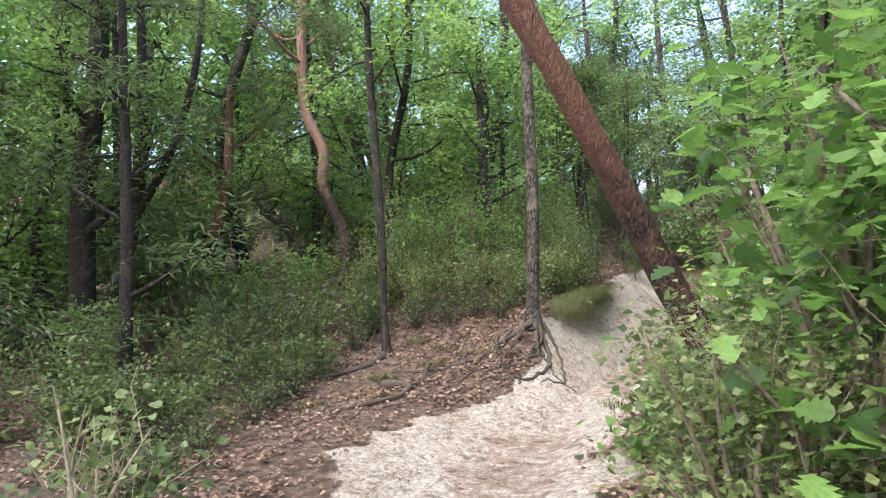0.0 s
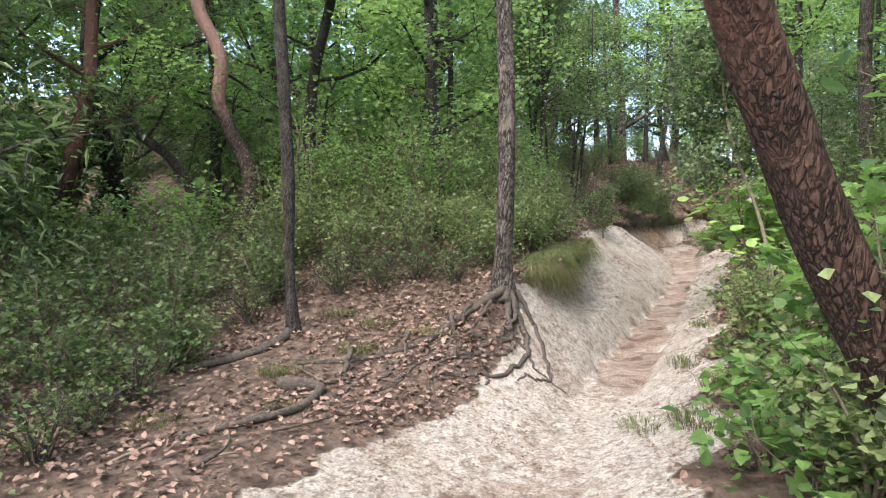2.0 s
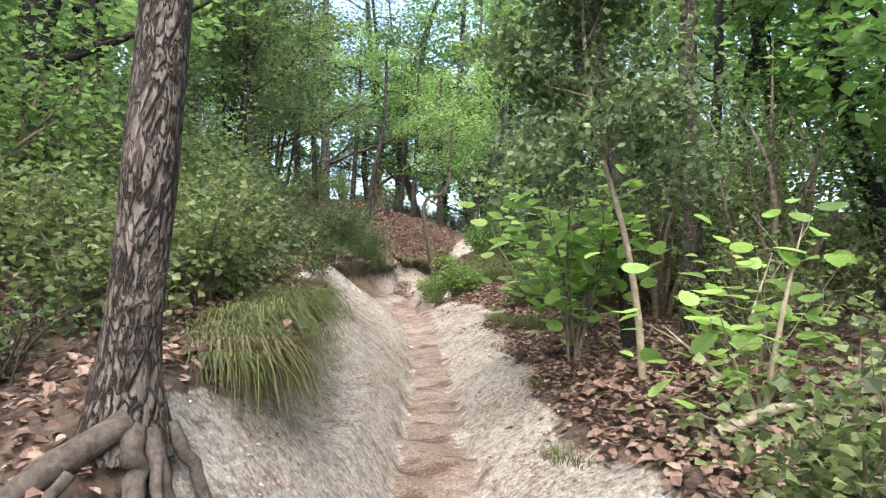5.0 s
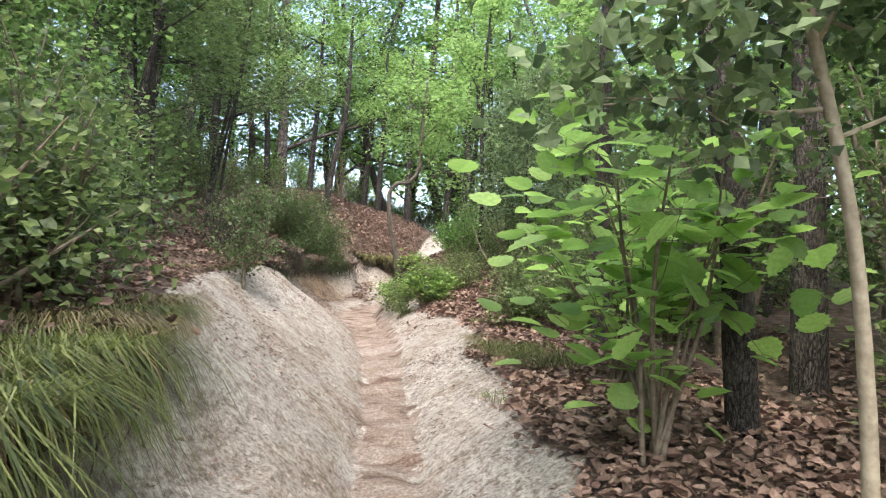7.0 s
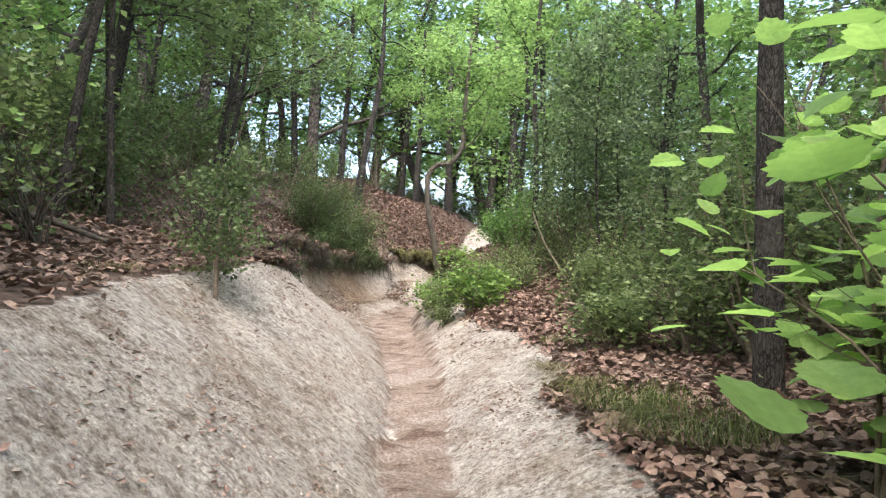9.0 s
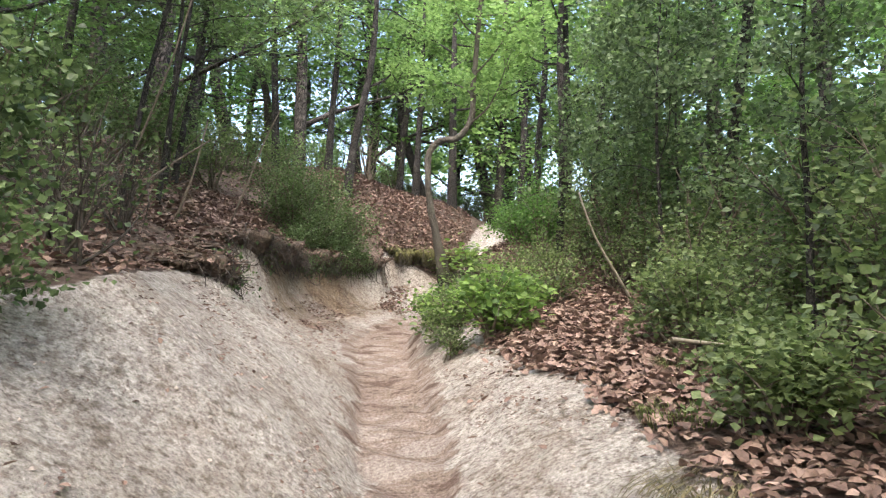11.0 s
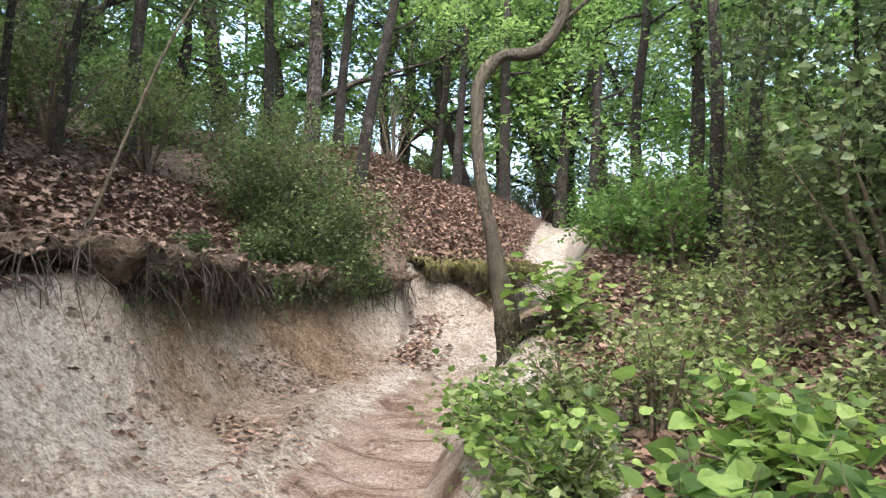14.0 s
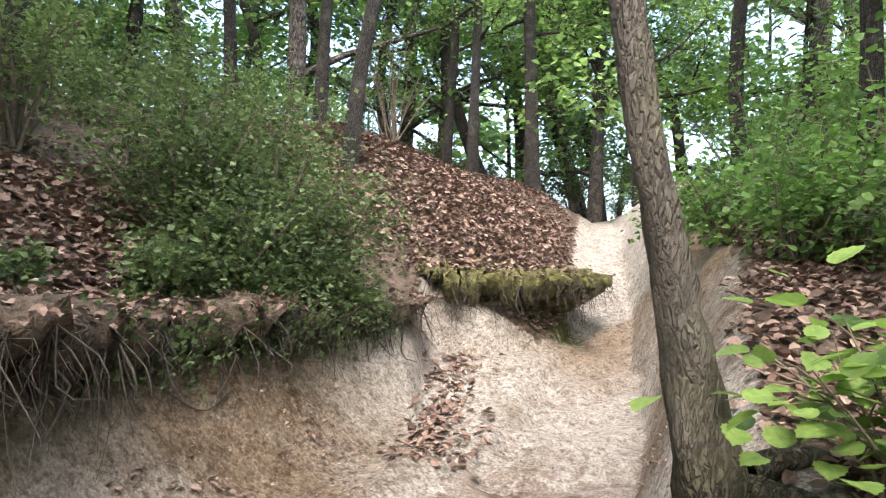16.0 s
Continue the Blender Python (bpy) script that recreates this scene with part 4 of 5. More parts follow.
def build_shrubs():
    rng = np.random.default_rng(33)
    # understorey patterns
    pats = [
        shrub("undergrowth_shrub", rng, (-4, 12, 0), "twiggy grey-green shrub in the undergrowth", LEAF_SHRUB, TWIG, 1.25, 0.75, 12, 1500, 0.058, group="undergrowth", fine=False),
        shrub("undergrowth_shrub", rng, (-4, 12, 0), "loose small-leaved shrub in the undergrowth", LEAF_SHRUB, TWIG, 0.9, 0.7, 12, 1300, 0.052, group="undergrowth", fine=False),
        shrub("undergrowth_shrub", rng, (-4, 12, 0), "dark dense shrub in the undergrowth", LEAF_DARK, TWIG, 1.5, 0.8, 12, 1600, 0.062, group="undergrowth", fine=False),
        shrub("undergrowth_shrub", rng, (-4, 12, 0), "fresh green sapling in the undergrowth", LEAF_CANOPY, TWIG, 1.9, 0.8, 9, 1200, 0.075, group="undergrowth", fine=False),
        shrub("undergrowth_shrub", rng, (-4, 12, 0), "tall green sapling clump in the wood", LEAF_CANOPY, TWIG, 3.8, 1.2, 9, 2000, 0.11, group="undergrowth", fill=0.7, fine=False),
    ]
    places = []
    for _ in range(6000):
        y, x = rng.uniform(0, 48), rng.uniform(-15, 12)
        d = x - float(smooth_ramp(CENTRE, np.array([y]))[0])
        if d < 0:
            keep = 2.2 if 10.5 < y < 16 else (3.8 if 16 <= y < 22 else (4.4 if 22 <= y < 30 else (5.5 if y >= 30 else 5.2)))
            if y < 10.5 and x > -4.2:
                continue
        else:
            keep = 2.5 if y > 9 else 2.2
            if y > 24:
                keep = 3.2
        if (abs(d) < keep and y < 38) or (29.5 < y < 36 and -4.5 < x < 3.6):
            continue
        sep = 0.62 if abs(d) < 7 else 1.3
        if all((x - a) ** 2 + (y - b) ** 2 > sep**2 for a, b in places):
            places.append((x, y))
        if len(places) >= 185:
            break
    for i, (x, y) in enumerate(places):
        t = pats[int(rng.choice([0, 0, 1, 2, 3])) if abs(x) < 5 else int(rng.choice([0, 2, 3, 3, 4]))]
        m = pose(x, y, ground_at(x, y) - 0.03, 0, 0, rng.uniform(0, 360))
        if i < 5:
            pats[i].matrix_basis = m
        else:
            copy_thing(t, m)
    far = []
    for _ in range(3000):
        x, y = rng.uniform(-24, -8.5), rng.uniform(0, 30)
        if len(far) < 46 and all((x - a) ** 2 + (y - b) ** 2 > 1.9**2 for a, b in far):
            far.append((x, y))
            copy_thing(pats[int(rng.choice([2, 3, 4, 4]))], pose(x, y, ground_at(x, y) - 0.03, 0, 0, rng.uniform(0, 360)))
    behind = []
    for _ in range(2000):
        x, y = rng.uniform(7, 17), rng.uniform(6, 30)
        if len(behind) < 20 and all((x - a) ** 2 + (y - b) ** 2 > 2.2**2 for a, b in behind):
            behind.append((x, y))
            copy_thing(pats[int(rng.choice([3, 4, 4]))], pose(x, y, ground_at(x, y) - 0.03, 0, 0, rng.uniform(0, 360)))
    g = ground_at
    # thicket behind the pine, leaning over the crest
    for x, y, h in ((-1.65, 12.0, 1.0), (-1.55, 12.9, 1.15), (-1.9, 13.8, 1.2), (-2.1, 11.4, 1.1), (-2.6, 12.4, 1.3), (-2.3, 14.7, 1.2), (-1.75, 10.9, 0.8), (-1.6, 13.4, 0.75), (-1.45, 12.4, 0.95), (-1.35, 11.5, 0.8), (-2.7, 10.9, 1.1), (-3.4, 10.6, 1.1), (-3.9, 11.6, 1.2), (-4.4, 10.4, 1.0)):
        shrub("bank_shrub", rng, (x, y, g(x, y)), "twiggy shrub crowding the bank's crest", LEAF_SHRUB if y < 12.7 else LEAF_DARK, TWIG, h, 0.6, 11, 1900, 0.042, group="shrubs on the crest")
    # juniper with a thin leaning stem
    jun = tree("juniper_tree", rng, up_from(1.43, 12.05, [0.028, (1.38, 12.0, 1.3, 0.024), (1.26, 11.9, 1.85, 0.02), (1.05, 11.8, 2.5, 0.017), (0.95, 11.75, 3.2, 0.012), (0.95, 11.75, 4.0, 0.006)]), PALE_TWIG, "feathery grey-green juniper on a thin pale stem", LEAF_NEEDLE, 20, 0.42, 0.62, 9000, 0.05, spray=0.3, lift=-0.1, level=0.3)
    small = tree("juniper_shrub", rng, up_from(-1.63, 17.35, [0.02, (-1.63, 17.35, 2.0, 0.015), (-1.6, 17.38, 2.55, 0.008)], 0.04), TWIG, "small grey-green juniper on the sandy crest", LEAF_DARK, 11, 0.22, 0.4, 2000, 0.035, spray=0.18, lift=0.4, level=0.3)
    # big-leaved hazel beside the trail
    shrub("hazel_shrub", rng, (1.22, 13.1, g(1.22, 13.1)), "hazel with large round leaves leaning over the trail", LEAF_BROAD, TWIG, 1.7, 0.7, 9, 300, 0.15, ROUND, fill=0.32, aspect=0.6, lean=(-0.08, -0.15), level=0.8, stout=0.6)
    shrub("hazel_shrub", rng, (1.6, 14.7, g(1.6, 14.7)), "hazel with large round leaves at the bank", LEAF_BROAD, TWIG, 1.6, 0.65, 9, 260, 0.14, ROUND, fill=0.32, lean=(-0.1, -0.1), level=0.8, stout=0.5)
    shrub("hazel_shrub", rng, (1.7, 11.0, g(1.7, 11.0)), "low hazel with broad pale leaves", LEAF_BROAD, PALE_TWIG, 1.2, 0.5, 6, 120, 0.13, ROUND, fill=0.3, level=0.8)
    # oak saplings around the leaning pine
    for x, y, h, w, n in ((2.8, 4.5, 2.4, 0.75, 460), (2.8, 5.4, 3.2, 0.9, 650), (2.5, 6.9, 2.6, 0.8, 400), (3.4, 5.9, 4.2, 1.2, 800), (3.7, 4.2, 4.4, 1.3, 800), (3.0, 7.9, 3.4, 1.0, 520), (4.1, 6.9, 4.5, 1.3, 700), (3.9, 3.0, 3.2, 1.1, 500), (1.85, 8.5, 1.4, 0.45, 200), (1.75, 7.7, 0.8, 0.35, 110), (2.0, 9.3, 1.5, 0.55, 220), (2.7, 9.4, 2.2, 0.8, 320)):
        shrub("oak_sapling", rng, (x, y, g(x, y)), "oak sapling with large lobed leaves", LEAF_OAK, TWIG, h, w, 8, n, 0.13, OAK, fill=0.34, aspect=0.62, level=0.65, group="oak saplings", category="sapling")
    for x, y, h, w in ((2.15, 4.9, 1.3, 0.5), (2.2, 5.6, 1.3, 0.5), (2.6, 6.2, 1.2, 0.55), (1.75, 7.0, 0.9, 0.4), (1.3, 9.6, 0.8, 0.4), (2.45, 4.2, 1.4, 0.5), (2.9, 4.4, 1.2, 0.6), (2.2, 10.3, 0.9, 0.5), (3.0, 10.6, 1.3, 0.6), (2.4, 12.5, 1.3, 0.6), (2.0, 17.6, 0.9, 0.5), (1.75, 19.9, 0.7, 0.45), (1.5, 18.0, 0.5, 0.35), (1.75, 18.7, 0.5, 0.4), (1.9, 19.2, 0.6, 0.45), (2.1, 20.2, 0.9, 0.5), (2.0, 21.0, 0.6, 0.4), (2.3, 17.2, 1.3, 0.6), (2.4, 18.4, 1.2, 0.55), (2.9, 19.8, 1.5, 0.7), (2.6, 21.5, 1.2, 0.6), (2.0, 26.9, 0.9, 0.5), (2.6, 29.2, 1.2, 0.6), (2.4, 25.9, 1.4, 0.6), (3.1, 27.2, 1.6, 0.7)):
        shrub("trailside_shrub", rng, (x, y, g(x, y)), "small-leaved green shrub beside the trail", LEAF_SHRUB, TWIG, h, w, 10, 1500, 0.045, group="trailside shrubs")
    # bright bush at the trail and its neighbours
    shrub("bramble_bush", rng, (0.5, 21.25, g(0.5, 21.25)), "bright green heart-leaved bush at the trail's edge", LEAF_BRIGHT, TWIG, 0.75, 0.42, 14, 1100, 0.07, HEART, fill=0.2, level=0.6)
    shrub("bramble_bush", rng, (0.8, 22.2, g(0.8, 22.2)), "yellow-green bush behind the bright one", LEAF_BRIGHT, TWIG, 0.5, 0.45, 12, 900, 0.055, HEART, fill=0.22, level=0.6)
    for x, y, h, w in ((0.3, 23.2, 0.55, 0.28), (0.2, 22.4, 0.4, 0.22), (0.62, 22.9, 0.7, 0.35)):
        shrub("grey_bush", rng, (x, y, g(x, y)), "low olive bush on the bank by the kinked tree", LEAF_SHRUB, TWIG, h, w, 10, 900, 0.034, group="low bushes at the bend")
    shrub("grey_bush", rng, (0.12, 21.45, g(0.12, 21.45)), "low grey-green bush on the trail's edge", LEAF_SHRUB, TWIG, 0.3, 0.22, 9, 600, 0.03)
    for x, y, h, w in ((1.3, 22.7, 0.6, 0.5), (0.95, 23.5, 0.55, 0.45), (1.5, 23.8, 0.75, 0.55), (2.2, 23.4, 0.95, 0.6), (1.45, 25.1, 0.5, 0.45), (2.2, 25.0, 0.8, 0.5)):
        shrub("trailside_shrub", rng, (x, y, g(x, y)), "olive low shrub on the bank", LEAF_SHRUB, TWIG, h, w, 11, 1100, 0.038, HEART, group="shrubs at the bend")
    for x, y, h, w in ((1.45, 27.5, 0.8, 0.4), (1.5, 29.0, 0.9, 0.45), (1.6, 30.6, 0.9, 0.5), (1.75, 26.4, 1.1, 0.5), (1.9, 27.6, 1.3, 0.6), (2.2, 28.8, 1.6, 0.6), (2.3, 30.2, 1.8, 0.7)):
        shrub("pale_shrub", rng, (x, y, g(x, y)), "pale green loose shrub above the ochre bank", LEAF_OAK, TWIG, h, w, 10, 1000, 0.06, HEART, group="shrubs over the ochre bank", fill=0.34, category="shrub")
    # dark bushes over the undercut bank
    for x, y, h, w, n in ((-2.95, 27.9, 1.75, 0.75, 4200), (-2.5, 28.1, 1.6, 0.8, 4600), (-3.35, 28.7, 1.7, 0.9, 3200), (-2.75, 29.1, 1.7, 0.9, 3200), (-2.1, 28.6, 1.25, 0.65, 3600), (-2.45, 27.5, 0.95, 0.6, 3000), (-1.95, 28.2, 0.8, 0.5, 2600)):
        shrub("box_bush", rng, (x, y, g(x, y)), "dense dark green bush hanging over the bank", LEAF_DARK, TWIG, h, w, 16, n, 0.045, group="bushes over the bank", fill=0.3)
    shrub("hazel_shrub", rng, (0.42, 24.7, g(0.42, 24.7)), "young hazel with bright leaves by the kinked tree", LEAF_BRIGHT, TWIG, 0.55, 0.4, 10, 260, 0.08, ROUND, fill=0.34, level=0.75, stout=0.6)
    # dim undergrowth beyond the roots, and dry stems by the start
    for x, y, h, w in ((-4.0, 6.4, 1.0, 0.6), (-4.6, 7.4, 1.2, 0.7), (-4.1, 8.5, 1.1, 0.65), (-5.2, 8.4, 1.3, 0.7), (-3.6, 5.2, 0.9, 0.6), (-5.0, 5.6, 1.3, 0.7), (-4.9, 9.6, 1.2, 0.7), (-5.9, 9.5, 1.4, 0.8), (-6.0, 6.6, 1.4, 0.8), (-6.6, 8.4, 1.5, 0.8), (-7.4, 9.6, 1.6, 0.8), (-3.9, 9.7, 0.9, 0.6), (-3.4, 7.0, 0.8, 0.55), (-2.9, 5.5, 0.75, 0.5), (-3.0, 4.6, 0.8, 0.55), (-4.4, 4.4, 1.1, 0.65), (-3.5, 8.0, 0.7, 0.5)):
        shrub("dim_shrub", rng, (x, y, g(x, y)), "fine-twigged grey-green shrub among dead leaves", LEAF_DARK, TWIG, h, w, 10, 1500, 0.05, group="shrubs below the pines")
    shrub("dry_weed", rng, (-0.35, 3.1, g(-0.35, 3.1)), "dry bare weed stems beside the trail", LEAF_SHRUB, PALE_TWIG, 1.15, 0.4, 9, 120, 0.06)
    shrub("dry_weed", rng, (-0.9, 3.7, g(-0.9, 3.7)), "leafy weed clump beside the trail", LEAF_DARK, PALE_TWIG, 0.9, 0.5, 10, 500, 0.07, HEART)
    for x, y, h, w, mat in ((-4.3, 20.5, 1.7, 0.8, LEAF_DARK), (-4.6, 22.0, 1.9, 0.9, LEAF_DARK), (-4.9, 23.5, 2.0, 0.9, LEAF_DARK), (-4.8, 25.0, 1.8, 0.8, LEAF_DARK), (-5.0, 26.8, 2.0, 0.9, LEAF_DARK), (-4.7, 28.4, 1.8, 0.8, LEAF_SHRUB), (-3.7, 19.4, 1.3, 0.6, LEAF_DARK), (-4.1, 18.2, 1.7, 0.8, LEAF_SHRUB), (-3.7, 16.9, 1.6, 0.7, LEAF_SHRUB), (2.8, 18.7, 1.8, 0.8, LEAF_SHRUB), (3.2, 20.3, 2.5, 0.9, LEAF_DARK), (3.0, 22.4, 2.3, 0.9, LEAF_DARK), (2.5, 24.3, 2.2, 0.8, LEAF_DARK), (2.9, 17.0, 2.0, 0.8, LEAF_SHRUB), (2.7, 15.4, 2.8, 0.8, LEAF_DARK), (3.1, 16.4, 3.2, 0.9, LEAF_DARK), (3.5, 14.6, 3.4, 1.0, LEAF_CANOPY), (2.5, 17.9, 2.3, 0.7, LEAF_DARK), (3.7, 18.4, 3.4, 1.0, LEAF_CANOPY), (3.0, 13.4, 2.6, 0.8, LEAF_DARK), (3.7, 26.4, 3.2, 1.0, LEAF_DARK), (3.3, 28.3, 2.8, 0.9, LEAF_CANOPY), (3.4, 25.8, 2.4, 0.9, LEAF_DARK),
                            (-2.6, 13.2, 1.6, 0.7, LEAF_DARK), (-3.0, 12.0, 2.2, 0.8, LEAF_CANOPY), (-3.4, 13.8, 2.5, 0.9, LEAF_SHRUB), (-2.8, 15.0, 2.2, 0.8, LEAF_CANOPY), (-4.0, 12.6, 2.5, 0.9, LEAF_CANOPY), (-3.2, 16.0, 2.0, 0.8, LEAF_SHRUB), (-4.6, 11.6, 2.3, 0.9, LEAF_CANOPY)):
        shrub("thicket_shrub", rng, (x, y, g(x, y)), "tall dim small-leaved thicket shrub" if mat is LEAF_DARK else "tall light green thicket shrub", mat, TWIG, h, w, 11, 2300, 0.055, group="thicket shrubs", fill=0.45)
    for x, y, h in ((2.5, 19.6, 3.0), (2.45, 22.5, 4.2), (3.1, 23.7, 4.6), (2.6, 24.9, 3.6)):
        z0 = g(x, y)
        tree("juniper_tree", rng, up_from(x, y, [0.03, (x, y, z0 + 0.9, 0.025), (x - 0.05, y, z0 + 1.8, 0.018), (x, y, z0 + h, 0.006)], 0.04), THIN_BARK, "feathery grey-green juniper beside the trail", LEAF_NEEDLE, 16, 0.3, 0.62 if h < 3.5 else 1.0, 3200 if h < 3.5 else 5000, 0.045 if h < 3.5 else 0.06, spray=0.28 if h < 3.5 else 0.45, lift=-0.05, level=0.3)
    for x, y, h, w, n in ((-2.6, 27.0, 0.45, 0.45, 1600), (-2.2, 27.5, 0.5, 0.45, 2000), (-1.75, 28.6, 0.45, 0.4, 1700), (-3.0, 26.2, 0.25, 0.25, 500)):
        shrub("box_bush", rng, (x, y, g(x, y)), "low dark green bush among bare roots", LEAF_DARK, TWIG, h, w, 12, n, 0.045, group="bushes over the bank", fill=0.3)
    for k in range(27):
        y = 24.2 + 0.24 * k if k < 20 else 20.6 + 0.3 * (k - 20)
        x = crest(y) + rng.uniform(-0.12, 0.05)
        shrub("hanging_brush", rng, (x, y, g(x - 0.35, y) - rng.uniform(0.05, 0.16)), "dark twiggy brush hanging down the cut bank", LEAF_DARK, ROOT_BARK, rng.uniform(0.3, 0.5), 0.28, 14, 60 if y < 26 else 420, 0.042, group="brush on the cut bank", fill=0.4, stout=0.6, tip=rng.uniform(112, 150))
    for x, y, h in ((-2.3, 10.5, 0.6), (-1.75, 10.35, 0.5), (-3.1, 10.0, 0.65), (-2.6, 10.2, 0.55), (-3.7, 9.2, 0.6), (-2.6, 6.2, 0.5), (-2.3, 5.3, 0.5), (-3.1, 7.3, 0.55), (-1.9, 4.6, 0.45), (-2.9, 6.7, 0.5), (-2.0, 18.6, 1.0), (-2.5, 19.3, 1.1), (-2.9, 17.2, 1.0), (-2.7, 20.6, 1.0)):
        shrub("bare_brush", rng, (x, y, g(x, y)), "dim bare-twigged brush over dead leaves", LEAF_DARK, ROOT_BARK, h, 0.5, 16, 320, 0.04, group="bare brush", stout=0.6)
    # low bright plants that cover the bank's edge before the kinked tree, and weeds below the leaning pine
    for k in range(6):
        y = 22.2 + 0.3 * k
        x = float(smooth_ramp(CENTRE, np.array([y]))[0] + smooth_ramp(RIGHT_HALF, np.array([y]))[0]) + rng.uniform(0.28, 0.6)
        shrub("bank_plant", rng, (x, y, g(x, y)), "yellow-green leafy plant on the bank's edge", LEAF_BRIGHT if k % 3 else LEAF_SHRUB, TWIG, rng.uniform(0.28, 0.45), 0.34, 9, 420, 0.05, HEART, group="plants on the bank's edge", fill=0.4, lean=(-0.08, 0), category="plant", stout=0.5)
    for x, y, h, mat in ((1.25, 8.2, 0.35, LEAF_OAK), (1.5, 8.0, 0.5, LEAF_OAK), (1.3, 7.4, 0.45, LEAF_OAK), (1.55, 7.0, 0.5, LEAF_OAK), (1.15, 8.9, 0.3, LEAF_SHRUB), (1.6, 9.0, 0.6, LEAF_OAK), (1.5, 6.2, 0.4, LEAF_OAK)):
        shrub("leafy_weed", rng, (x, y, g(x, y)), "green broad-leaved weed beside the sandy trail", mat, TWIG, h, 0.3, 8, 170, 0.075, HEART, group="weeds beside the trail", fill=0.4, category="plant", stout=0.5)
    # bare many-stemmed shrub on the rise
    shrub("bare_shrub", rng, (-2.05, 33.0, g(-2.05, 33.0)), "nearly bare many-stemmed shrub on the leafy rise", LEAF_CANOPY, TWIG, 2.3, 0.9, 16, 500, 0.05, stout=0.55)


def litter(name, rng, n, inside, label, size=0.07, lift=0.015, dense=0.0, shape=None):
    """Dead leaves strewn over part of the ground."""
    x0, x1, y0, y1 = inside
    x, y = rng.uniform(x0, x1, n * 2), rng.uniform(y0, y1, n * 2)
    sand, floor, _, _ = cover(x, y)
    patch = step(0.38, 0.6, value_noise(x * 0.9, y * 0.9, 77) * 0.6 + value_noise(x * 3, y * 3, 78) * 0.4)
    patch = np.maximum(patch, dense)
    d, out, share = lie(x, y)
    keep = rng.uniform(0, 1, n * 2) < (1 - sand) * (0.35 + 0.65 * patch) + 0.008
    keep &= out > 0.02
    x, y = x[keep][:n], y[keep][:n]
    z = land(x, y) + lift + rng.uniform(0, 0.03, len(x))
    me = leaves(name, rng, np.stack([x, y, z], 1), DEAD_LEAF, size, shape or CURLED, 0.6, 0.62, None, 0.05)
    return tagged(new(name, me), label, "leaf litter", kind="stuff")


CURLED = (np.array([(0, 0, 0), (0.34, 0.28, 0.14), (0.26, 0.72, 0.08), (0.02, 1, -0.07), (-0.27, 0.7, 0.13), (-0.35, 0.3, 0.06), (0, 0.5, -0.03)]),
          np.array([(6, 0, 1), (6, 1, 2), (6, 2, 3), (6, 3, 4), (6, 4, 5), (6, 5, 0)]))


LOBES = [(0.02, 0.0), (0.28, 0.28), (0.18, 0.38), (0.4, 0.54), (0.24, 0.64), (0.3, 0.8), (0.0, 1.0)]
LOBED = (np.array([(x, y, 0.5 * x * x + 0.12 * math.sin(5 * y)) for x, y in LOBES] + [(-x, y, 0.9 * x * x + 0.1 * math.sin(5 * y)) for x, y in LOBES[-2::-1]] + [(0, 0.5, -0.02)]),
         np.array([(13, k, (k + 1) % 13) for k in range(13)]))


